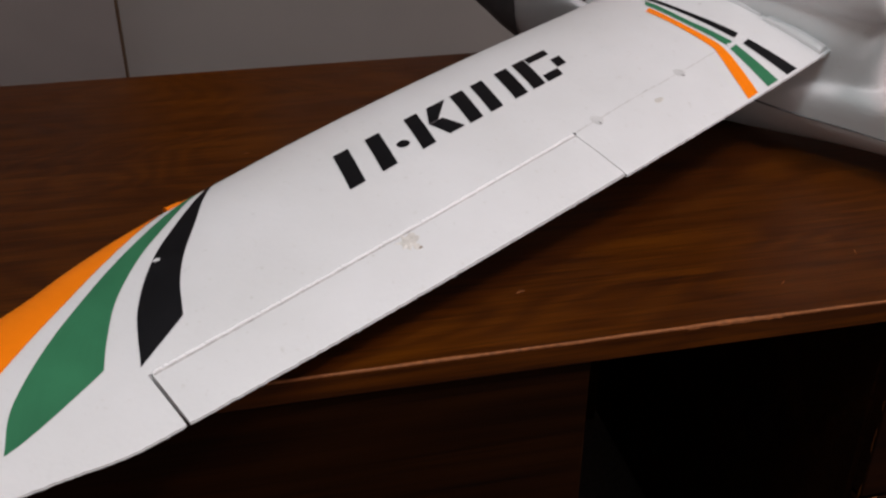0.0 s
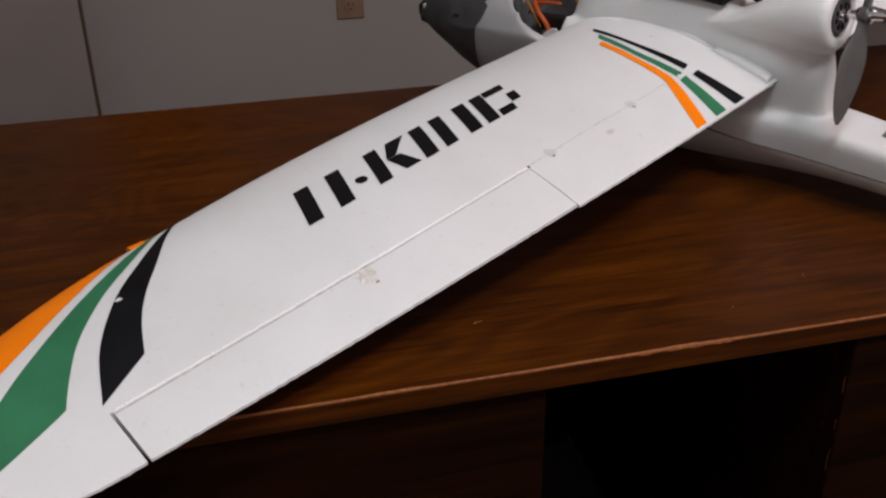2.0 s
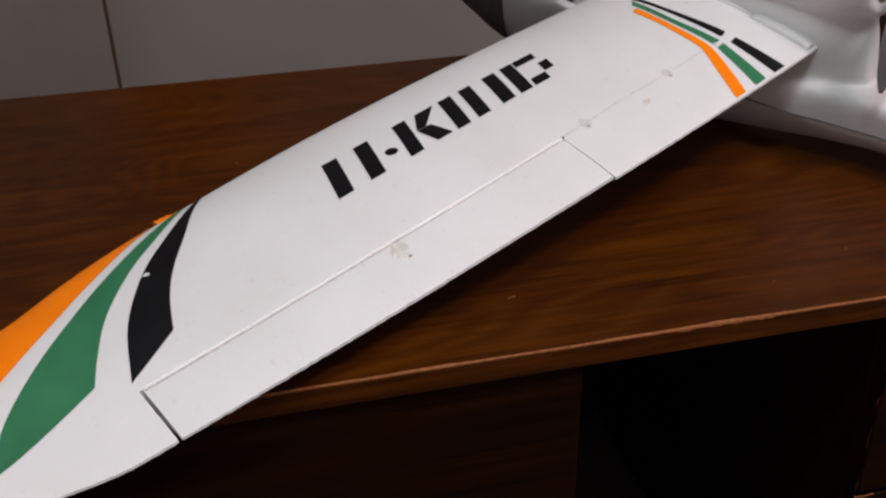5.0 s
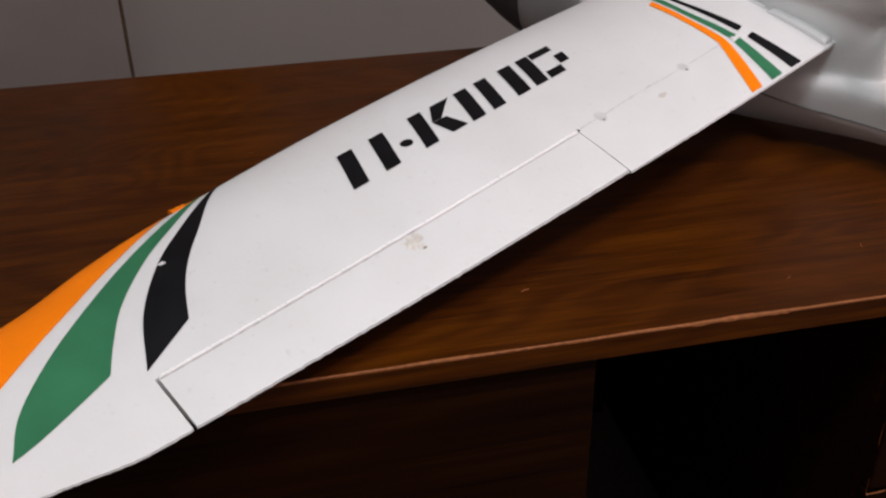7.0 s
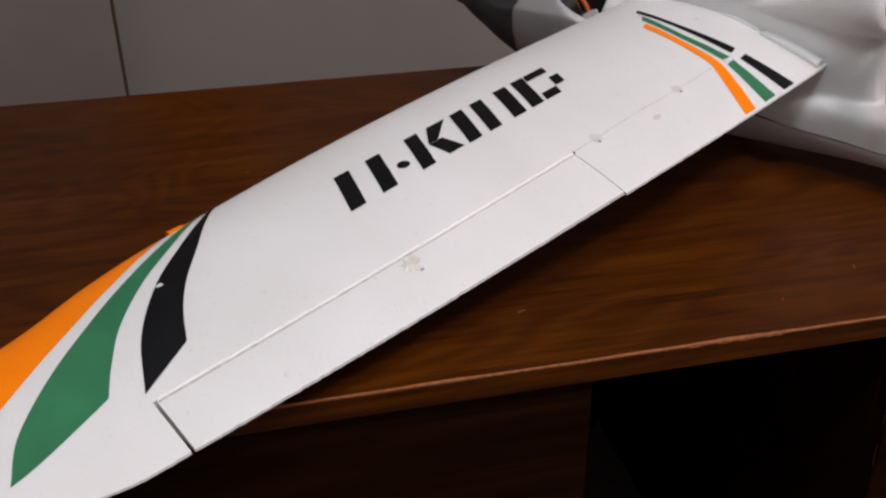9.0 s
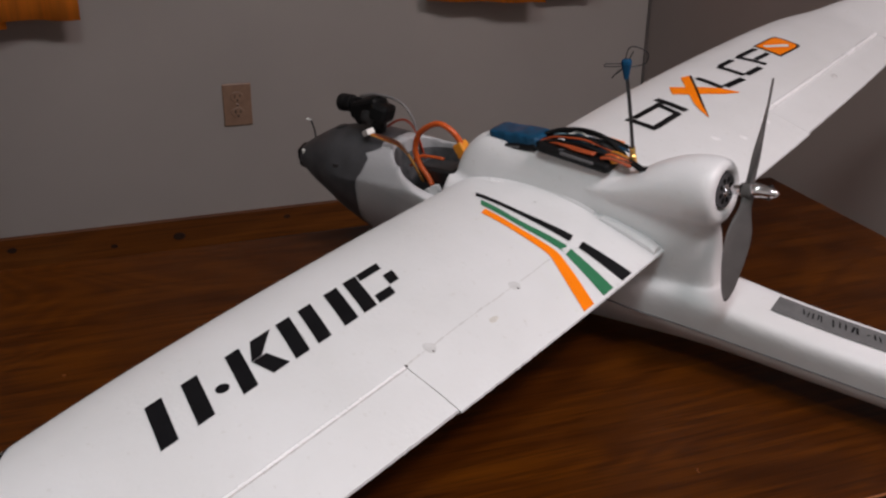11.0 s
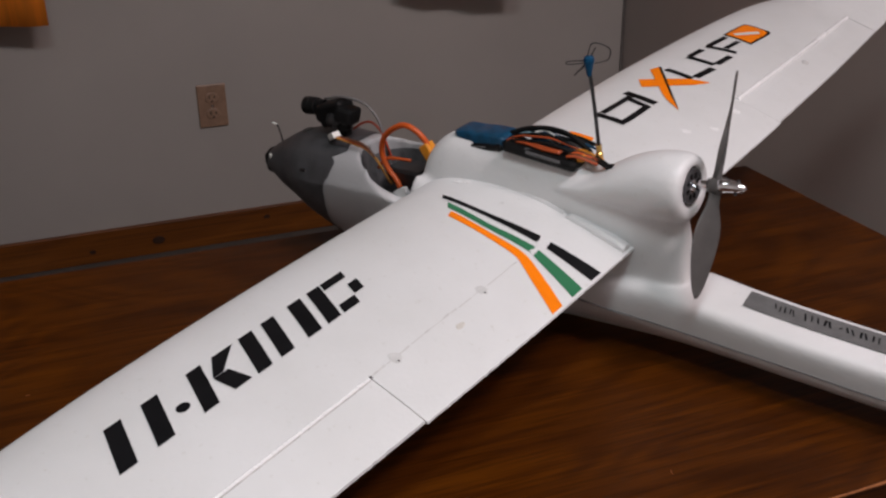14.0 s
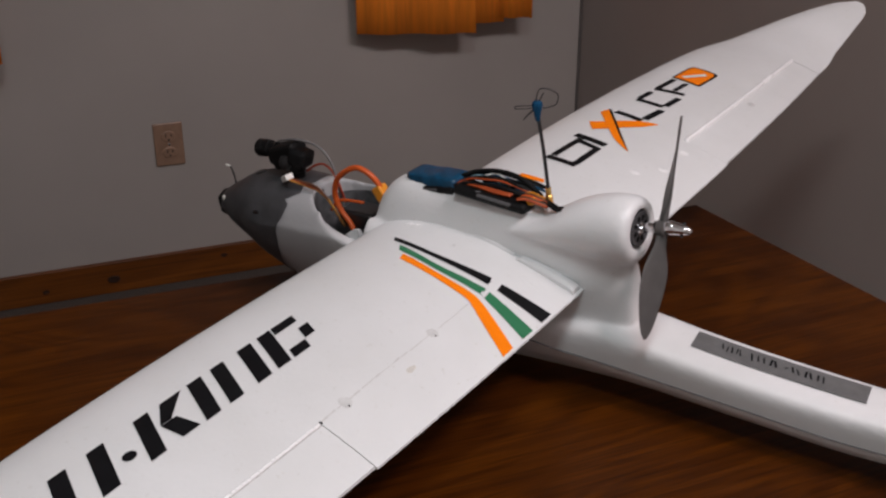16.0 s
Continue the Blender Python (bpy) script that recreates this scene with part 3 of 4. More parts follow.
def rbar(u0, v0, u1, v1, wide, ink=BLACK_INK):
    """A straight bar on the right wing between two points."""
    d = Vector((u1 - u0, v1 - v0)).normalized()
    s = Vector((-d.y, d.x)) * wide / 2
    return part("print_block", strip([(u0 + s.x, v0 + s.y), (u1 + s.x, v1 + s.y)], [(u0 - s.x, v0 - s.y), (u1 - s.x, v1 - s.y)], 0.0005, 10, 2, -1), ink, right)


rbar(0.196, 0.160, 0.158, 0.158, 0.009)
rbar(0.191, 0.166, 0.189, 0.222, 0.008)
rbar(0.161, 0.162, 0.161, 0.212, 0.008)
rbar(0.192, 0.216, 0.160, 0.209, 0.008)
rbar(0.200, 0.229, 0.158, 0.223, 0.010)
rbar(0.197, 0.318, 0.160, 0.312, 0.009)
rbar(0.159, 0.318, 0.156, 0.357, 0.009)
rbar(0.196, 0.370, 0.160, 0.368, 0.009)
rbar(0.195, 0.374, 0.194, 0.405, 0.008)
rbar(0.159, 0.372, 0.158, 0.408, 0.008)
rbar(0.196, 0.418, 0.158, 0.424, 0.009)
rbar(0.194, 0.422, 0.192, 0.466, 0.008)
rbar(0.174, 0.428, 0.173, 0.462, 0.007)
part("print_swoosh", strip([(0.2074, 0.2721), (0.1907, 0.2836), (0.1729, 0.2989), (0.1589, 0.3093), (0.1410, 0.3164)], [(0.1927, 0.2534), (0.1784, 0.2655), (0.1639, 0.2817), (0.1517, 0.2953), (0.1402, 0.3148)], 0.0006, 16, 3, -1), ORANGE_INK, right, "orange swoosh")
part("print_swoosh", strip([(0.2075, 0.3195), (0.1835, 0.2880), (0.1575, 0.2545), (0.1329, 0.2272)], [(0.2120, 0.3073), (0.1871, 0.2770), (0.1593, 0.2446), (0.1345, 0.2275)], 0.0009, 16, 3, -1), ORANGE_INK, right, "orange swoosh")
part("print_swoosh", strip([(0.2059, 0.3229), (0.1824, 0.2916), (0.1565, 0.2578), (0.1322, 0.2268)], [(0.2075, 0.3195), (0.1835, 0.2880), (0.1575, 0.2545), (0.1329, 0.2272)], 0.0007, 16, 3, -1), BLACK_INK, right, "black swoosh edge")
part("print_badge", strip([(0.199, 0.472), (0.197, 0.524), (0.188, 0.530)], [(0.157, 0.464), (0.156, 0.515), (0.160, 0.526)], 0.0004, 16, 4, -1), BLACK_INK, right, "black badge edge")
part("print_badge", strip([(0.196, 0.475), (0.194, 0.521), (0.187, 0.526)], [(0.160, 0.468), (0.159, 0.512), (0.163, 0.522)], 0.0008, 16, 4, -1), ORANGE_INK, right, "orange rounded badge")
part("print_badge", strip([(0.190, 0.482), (0.170, 0.512)], [(0.184, 0.478), (0.164, 0.507)], 0.0012, 8, 2, -1), FOAM, right, "white bar in the badge")

# scored flap line, hinge dabs and glue on the wings
for side, w in ((1, left), (-1, right)):
    rnd, v = random.Random(17), 0.118
    while side > 0 and v < 0.298:
        run = 0.006 + 0.012 * rnd.random()
        u, du, wide = 0.1010 + 0.0009 * (rnd.random() - 0.5), 0.0008 * (rnd.random() - 0.5), 0.0010 + 0.0010 * rnd.random()
        part("score_mark", strip([(u + wide, v), (u + du + wide * 0.7, v + run)], [(u, v), (u + du, v + run)], 0.0003, 4, 1, side), SMUDGE, w)
        v += run + 0.002 * rnd.random()
    for cu, cv in ((0.1015, 0.2755), (0.1015, 0.1690)) if side > 0 else ((0.1066, 0.1922), (0.0885, 0.2224), (0.0898, 0.2764)):
        part("hinge_dab", patch(cu, cv, 0.0055, 0.005, 0.0006, int(cv * 1000), side), CLEAR if side > 0 else GLEAM, w, "patch of hinge tape")
        if side > 0:
            part("pin_hole", patch(cu - 0.004, cv + 0.0005, 0.0011, 0.0009, 0.0008, 5, side), BLACK_PLASTIC, w)
part("glue_dab", patch(0.0885, 0.2134, 0.0028, 0.0050, 0.0004, 21), GLUE, left, "yellowed glue dab")
part("glue_dab", patch(0.0980, 0.479, 0.0060, 0.0078, 0.0008, 22, 1, 0.8), GLUE, left, "yellowed lump of hinge glue")
part("glue_dab", patch(0.0911, 0.4765, 0.0028, 0.0028, 0.0006, 23), GLUE, left, "yellowed lump of hinge glue")
part("glue_dab", patch(0.0890, 0.4752, 0.0007, 0.0018, 0.0010, 26), BROWN_GLUE, left, "browned bead of glue")
part("glue_dab", patch(0.0925, 0.476, 0.0040, 0.0060, 0.0010, 24, -1), CLEAR, right)
part("tape_scrap", patch(0.2265, 0.0425, 0.0060, 0.0036, 0.0010, 31, 1, 0.9), GLEAM, left, "shiny scrap of clear tape")
part("tape_scrap", patch(0.2165, 0.0405, 0.0040, 0.0030, 0.0010, 32, 1, 0.9), GLEAM, left, "shiny scrap of clear tape")
part("dimple", patch(0.1625, 0.0553, 0.0016, 0.0014, 0.0003, 33), CLEAR, left)
part("pin_hole", patch(0.1010, 0.3025, 0.0014, 0.0014, 0.0004, 25), BLACK_PLASTIC, left)


def root_fairing(side):
    """A low rounded ridge where the wing meets the fuselage."""
    rings = []
    for k in range(41):
        f = k / 40
        u = 0.262 - 0.150 * f
        b = table_of(f, [(0, 0.034), (0.3, 0.0300), (0.7, 0.0300), (1.0, 0.0330)]) + 0.0006 * noise.noise((k * 0.4, side, 0))
        lift = table_of(f, [(0, 0.0006), (0.15, 0.0018), (0.8, 0.0020), (1.0, 0.0012)]) + 0.0009 * noise.noise((k * 0.3, 5, side))
        ring = []
        for v, h in ((0.008, -0.006), (0.008, lift), (b - 0.008, lift), (b - 0.0045, lift * 0.95), (b - 0.003, lift * 1.1 + 0.0006), (b - 0.001, lift * 0.8), (b + 0.0004, -0.0015)):
            ring.append((u, side * v, top_w(u, v) + h))
        rings.append(ring)
    return loft(rings)


def root_strip(side):
    """The raised end strip of the root, behind the hinge line."""
    rings = []
    for k in range(25):
        f = k / 24
        u = 0.110 - 0.0622 * f
        b = table_of(f, [(0, 0.0358), (0.4, 0.0368), (1.0, 0.0376)]) + 0.0004 * noise.noise((k * 0.6, 3, side))
        lift = table_of(f, [(0, -0.0010), (0.12, 0.0036), (0.9, 0.0060), (1.0, 0.0048)])
        ring = []
        for v, h in ((b - 0.0125, -0.006), (b - 0.0120, lift * 0.7), (b - 0.0085, lift), (b - 0.0042, lift), (b - 0.0016, lift * 0.8), (b - 0.0003, lift * 0.4), (b, -0.004)):
            ring.append((u, side * v, top_w(u, v) + h))
        rings.append(ring)
    return loft(rings)


for side, w in ((1, left), (-1, right)):
    auto_smooth(part("root_fairing", root_fairing(side), FOAM_SMOOTH, w, "low foam ridge along the wing root", smooth=True).data)
    auto_smooth(part("root_strip", root_strip(side), FOAM_SMOOTH, w, "raised foam root strip", smooth=True).data)


# ---- fuselage ----
SKEW = 0.04


def sup(cu, cw, hv, hw, power, n=40, low=None, low_power=None):
    """A rounded-square ring across the fuselage; low: another half height below the middle."""
    ring = []
    for k in range(n):
        a = 2 * math.pi * k / n
        c, s = math.cos(a), math.sin(a)
        p, h = (power, hw) if s >= 0 else (low_power or power, low or hw)
        v = hv * math.copysign(abs(c) ** (2 / p), c) + SKEW * cu
        w = cw + h * math.copysign(abs(s) ** (2 / p), s)
        floor_w = (TOP + 0.0004 - 0.723 + 0.068 * cu + 0.120 * v) / 0.990
        ring.append((cu, v, max(w, floor_w)))
    return ring


HULL_TOP = [(-0.42, -0.134), (-0.20, -0.1220), (-0.106, -0.1125), (-0.046, -0.1035), (0.0, -0.095), (0.05, -0.090), (0.10, -0.081), (0.15, -0.064), (0.20, -0.042), (0.25, -0.024), (0.30, -0.012), (0.38, -0.006), (0.42, -0.001), (0.45, -0.003), (0.471, -0.007), (0.497, -0.019), (0.515, -0.028), (0.529, -0.037)]
HULL_BELT = [(-0.42, -0.1545), (-0.2, -0.1507), (-0.1, -0.1407), (0.0, -0.1292), (0.1, -0.1152), (0.2, -0.092), (0.26, -0.063), (0.3, -0.047), (0.36, -0.044), (0.41, -0.044), (0.45, -0.047), (0.495, -0.051), (0.529, -0.0485)]
HULL_LOW = [(-0.42, -0.166), (-0.20, -0.1745), (-0.10, -0.1670), (0.0, -0.1595), (0.10, -0.1610), (0.20, -0.163), (0.30, -0.156), (0.40, -0.130), (0.45, -0.1055), (0.474, -0.091), (0.497, -0.0775), (0.515, -0.067), (0.529, -0.061)]
HULL_WIDE = [(-0.42, 0.018), (-0.20, 0.028), (0.0, 0.032), (0.10, 0.038), (0.20, 0.042), (0.30, 0.0445), (0.40, 0.0435), (0.45, 0.040), (0.474, 0.0325), (0.497, 0.0258), (0.515, 0.0185), (0.529, 0.0130)]


NEAR_SIDE = [(0, 0.965, 0.0), (14, 0.990, 0.24), (30, 1.0, 0.52), (44, 0.965, 0.77), (55, 0.82, 0.91), (70, 0.50, 0.975), (90, 0.0, 1.0)]


def shoulder(f):
    """Height of the boom's near shoulder, from 1 at the middle down over the rounded edge."""
    return table_of(f, [(p, h) for _, p, h in NEAR_SIDE[:1:-1]])


def facet(f):
    """The sloping upper face of the front hull, down to the chine."""
    return table_of(f, [(0, 1.0), (0.35, 0.95), (0.60, 0.76), (0.80, 0.48), (1.0, 0.0)])


def hull_ring(u, grow=0.0, n=40):
    t, m, b, h = table_of(u, HULL_TOP), table_of(u, HULL_BELT), table_of(u, HULL_LOW), table_of(u, HULL_WIDE)
    f = min(1, max(0, (u - 0.36) / 0.12))
    ring = sup(u, m, h + grow, t - m + grow, (4.0 if u < 0 else max(3.0, 4.0 - 10 * u)) - 0.8 * f, n, m - b + grow, 1.4 + 0.24 * min(1, max(0, (0.06 - u) / 0.15)) + 0.5 * min(1, max(0, (u - 0.30) / 0.10)))
    k = min(1, max(0, (0.10 - u) / 0.08))
    if k > 0:
        near = []
        for i, (x, v, w) in enumerate(ring):
            a, mid = 360 * i / n, SKEW * u
            if a <= 90:
                f, g = (table_of(a, [(q[0], q[c]) for q in NEAR_SIDE]) for c in (1, 2))
                v, w = v + (mid + h * f - v) * k, w + (m + (t - m) * g - w) * k
            elif v < mid and w > m:
                v = mid + (v - mid) * (1 + 0.14 * k)
            near.append((x, v, w))
        ring = near
    k = min(1, max(0, (u - 0.28) / 0.04)) * (1 - min(1, max(0, (u - 0.43) / 0.06)))
    if k > 0:
        ring = [(x, v, w + (m + (t + grow - m) * facet(min(1, (v - SKEW * u) / (h + grow))) - w) * k if v > SKEW * u and w > m else w) for x, v, w in ring]
    return ring


def moulded(bm, voxel, smooth, cutters=()):
    """Fuse overlapping solids, cut hollows and round the joins, as moulded foam has them."""
    body = new("tmp_body", mesh_of(bm, FOAM_SMOOTH))
    m = body.modifiers.new("fuse", "REMESH")
    m.mode, m.voxel_size = "VOXEL", voxel
    tools = []
    for c in cutters:
        t = new("tmp_cutter", mesh_of(c, FOAM_SMOOTH))
        tools.append(t)
        k = body.modifiers.new("cut", "BOOLEAN")
        k.operation, k.object, k.solver = "DIFFERENCE", t, "EXACT"
    if cutters:
        m = body.modifiers.new("fuse_again", "REMESH")
        m.mode, m.voxel_size = "VOXEL", voxel
    s = body.modifiers.new("round", "SMOOTH")
    s.factor, s.iterations = 0.5, smooth
    me = bpy.data.meshes.new_from_object(body.evaluated_get(bpy.context.evaluated_depsgraph_get()))
    for o in (body, *tools):
        bpy.data.objects.remove(o)
    me.materials.clear()
    me.materials.append(FOAM_SMOOTH)
    me.polygons.foreach_set("use_smooth", [True] * len(me.polygons))
    return me


def fuselage():
    bm = loft([hull_ring(u) for u in np.linspace(-0.42, 0.528, 100)])
    deck_top = [(0.004, -0.034), (0.02, -0.024), (0.05, -0.010), (0.08, -0.001), (0.107, 0.006), (0.154, 0.012), (0.205, 0.0170), (0.228, 0.0205), (0.245, 0.0205), (0.262, 0.0130), (0.275, -0.002), (0.283, -0.022), (0.288, -0.046)]
    deck_wide = [(0.004, 0.009), (0.012, 0.015), (0.03, 0.0185), (0.08, 0.0255), (0.14, 0.0245), (0.22, 0.0265), (0.26, 0.0295), (0.278, 0.0305), (0.288, 0.026)]
    rings = []
    for u in np.linspace(0.004, 0.288, 60):
        t = table_of(u, deck_top)
        rings.append(sup(u, (t - 0.13) / 2, table_of(u, deck_wide), (t + 0.13) / 2, 2.6))
    loft(rings, bm=bm)
    # the pod runs forward into a flat tapering ridge on either side of the deck
    pod_wide = [(-0.002, 0.0255), (0.001, 0.0285), (0.008, 0.0303), (0.022, 0.0305), (0.045, 0.0300), (0.070, 0.0295), (0.095, 0.0272), (0.120, 0.0235), (0.132, 0.0200)]
    pod_high = [(-0.002, 0.0255), (0.001, 0.0285), (0.008, 0.0303), (0.022, 0.0303), (0.042, 0.0270), (0.060, 0.0215), (0.080, 0.0140), (0.100, 0.0085), (0.120, 0.0045), (0.132, 0.0025)]
    pod_mid = [(-0.002, -0.0035), (0.030, -0.0035), (0.060, -0.0055), (0.085, -0.0095), (0.110, -0.0125), (0.132, -0.0145)]
    loft([sup(u, table_of(u, pod_mid), table_of(u, pod_wide), table_of(u, pod_high), 2.1) for u in np.linspace(-0.002, 0.132, 40)], bm=bm)
    hollow = loft([sup(u, 0.0, 0.030 * k, 0.085, 3.0) for u, k in ((0.277, 0.90), (0.286, 1.0), (0.315, 1.14), (0.34, 1.12), (0.354, 0.98), (0.363, 0.75), (0.369, 0.35))])
    dip = [(0.353, 0.05), (0.350, -0.012), (0.343, -0.030), (0.324, -0.041), (0.300, -0.049), (0.284, -0.046), (0.277, 0.05)]
    scoop = loft([[(u, v, w) for u, w in dip] for v in (0.018, 0.09)])
    bore = lathe([(0.0175, -0.02), (0.0175, 0.028)], pose(0.0, 0.0, -0.002, 0, 90, 0), 40)
    return moulded(bm, 0.0019, 16, [hollow, scoop, bore])


def split_bay(me):
    """Take the inner faces of the cockpit off the shell, to be coloured dark grey."""
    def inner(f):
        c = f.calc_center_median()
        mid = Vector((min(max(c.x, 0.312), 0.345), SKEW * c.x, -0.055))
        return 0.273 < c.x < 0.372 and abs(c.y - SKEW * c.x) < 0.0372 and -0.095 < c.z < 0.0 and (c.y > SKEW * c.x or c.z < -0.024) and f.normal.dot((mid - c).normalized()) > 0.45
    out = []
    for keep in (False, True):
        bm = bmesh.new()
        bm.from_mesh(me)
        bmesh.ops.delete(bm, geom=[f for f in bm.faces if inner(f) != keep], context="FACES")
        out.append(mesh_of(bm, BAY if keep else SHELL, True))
    return out


shell, bay = split_bay(fuselage())
body = part("fuselage", shell, None, plane, "white foam fuselage and tail boom with a motor pod")


def edge_of(deg):
    """Where the torn paint edge lies round the hull: 0 near side, 90 top."""
    rows = [(-180, 0.408), (-90, 0.422), (-40, 0.417), (-20, 0.411), (0, 0.4045), (17.6, 0.4027), (26, 0.399), (40, 0.394), (49.5, 0.3915), (54.3, 0.398), (62, 0.389), (69.3, 0.3805), (78.6, 0.3826), (90, 0.378), (120, 0.380), (140, 0.392), (180, 0.408)]
    for (a, p), (b, q) in zip(rows, rows[1:]):
        if deg <= b:
            return p + (q - p) * (deg - a) / (b - a)
    return rows[-1][1]


def nose_cover():
    """The painted nose with a ragged rear edge."""
    bm = bmesh.new()
    n, m = 120, 20
    rows = []
    for j in range(m + 1):
        row = []
        for k in range(n):
            a = 2 * math.pi * k / n
            up = math.sin(a)
            side = math.degrees(math.atan2(up, math.cos(a)))
            back = edge_of(side) + 0.0012 * noise.noise((a * 9, 1, 0))
            u = back + (0.5260 - back) * j / m
            row.append(bm.verts.new(hull_ring(u, 0.0009, n)[k]))
        rows.append(row)
    for r, q in zip(rows, rows[1:]):
        for k in range(n):
            bm.faces.new((r[k], r[(k + 1) % n], q[(k + 1) % n], q[k]))
    bm.faces.new(rows[-1])
    return bm


part("nose", nose_cover(), GREY_PAINT, body, "dark grey painted nose with a ragged edge", smooth=True)
def ragged_cap(m):
    """The broken rim of a black nose cap, lumpy and torn."""
    bm = bmesh.new()
    rings = []
    for j, (rad, h) in enumerate(((0.0120, -0.008), (0.0150, -0.004), (0.0160, 0.000), (0.0155, 0.004), (0.0125, 0.0055), (0.0105, 0.0030), (0.0060, 0.0025))):
        ring = []
        for k in range(36):
            a = 2 * math.pi * k / 36
            wob = 1 + 0.16 * noise.noise((math.cos(a) * 1.7, math.sin(a) * 1.7, j * 0.45))
            out = h + (0.0040 * noise.noise((math.cos(a) * 2.2 + 4, math.sin(a) * 2.2, 1.0)) if 1 < j < 5 else 0.0)
            ring.append(m @ Vector((rad * wob * math.cos(a), rad * wob * math.sin(a), out)))
        rings.append(ring)
    return loft(rings, bm=bm)


cap_at = pose(0.5245, SKEW * 0.526, -0.0485, 0, 90, 0)
part("nose_cap", ragged_cap(cap_at), MATT_BLACK, body, "torn black nose cap", smooth=True)
part("nose_catch", box((0.5115, 0.034, -0.041), (0.5165, 0.0385, -0.034), 0.001), WHITE_PLASTIC, body)
part("nose_antenna", tube([(0.509, 0.020, -0.032), (0.509, 0.020, -0.014), (0.512, 0.020, -0.003)], 0.0010), BLACK_PLASTIC, body, "thin black wire aerial")
part("aerial_tip", tube([(0.512, 0.020, -0.003), (0.5185, 0.021, -0.002)], 0.0011), WHITE_PLASTIC, body)
part("nose_latch", lathe([(0.008, -0.004), (0.008, 0.002), (0.006, 0.004)], pose(0.460, 0.0185, -0.0065, 0, 8, 0), 20), BLACK_PLASTIC, body)
part("vent_slot", box((0.434, 0.0535, -0.035), (0.442, 0.0580, -0.032), 0.001), BLACK_PLASTIC, body)

# cockpit: dark grey inner faces, battery and clip


part("cockpit_inside", bay, None, body, "dark equipment bay")
part("battery", box((0.296, -0.008, -0.050), (0.345, 0.022, -0.030), 0.003), BLACK_PLASTIC, body, "black battery pack")
part("cockpit_clip", loft([sup(u, -0.040, 0.005, h, 4.0, 16) for u, h in ((0.300, 0.004), (0.322, 0.003))]), WHITE_PLASTIC, body)
part("foam_tab", loft([[(u, 0.036 + k, -0.047), (u, 0.0445, -0.050), (u, 0.0430, -0.047 + h), (u, 0.040 + k, -0.0465 + h)] for u, k, h in ((0.298, 0.000, 0.010), (0.305, 0.001, 0.0085), (0.313, 0.003, 0.004), (0.318, 0.004, 0.001))]), FOAM, body, "torn white foam tab")

for sv in (1, -1):
    line = [(u, sv * (table_of(u, HULL_WIDE) * (0.965 if u < 0.05 and sv > 0 else 1.0) + 0.0001) + SKEW * u, table_of(u, HULL_BELT)) for u in np.linspace(-0.40, 0.27, 36)]
    part("parting_line", tube(line, 0.0009, 6, steps=1), PARTING, body, "thin mould parting line")

# ---- motor, shaft, propeller ----
def motor():
    can = part("motor", lathe([(0.0148, -0.014), (0.0152, -0.001), (0.0144, 0.001)], pose(0.002, 0, -0.001, 0, -90, 0), 36), BLACK_PLASTIC, plane, "grey brushless motor in its pod")
    at = pose(0.0004, 0, -0.001, 0, -90, 0)
    part("motor_rim", lathe([(0.0152, 0.0), (0.0152, 0.002), (0.0128, 0.002), (0.0128, 0.0), (0.0152, 0.0)], at, 36, caps=False), MOTOR_GREY, can)
    part("motor_hub", lathe([(0.0055, 0.0), (0.0055, 0.0022), (0.0040, 0.003)], at, 24), STEEL, can)
    part("motor_face", lathe([(0.0129, 0.0), (0.0129, 0.0012), (0.0052, 0.0016)], at, 36), MOTOR_GREY, can)
    for k in range(8):
        a = k * math.pi / 4 + 0.2
        part("vent_hole", lathe([(0.0024, 0.0006), (0.0024, 0.00195)], at @ Matrix.Rotation(a, 4, "Z") @ Matrix.Translation((0.0094, 0, 0)) @ Matrix.Diagonal((1.15, 0.85, 1, 1)), 14), MATT_BLACK, can)
    part("shaft", lathe([(0.0016, 0.0), (0.0016, 0.022)], at, 14), STEEL, can)


motor()


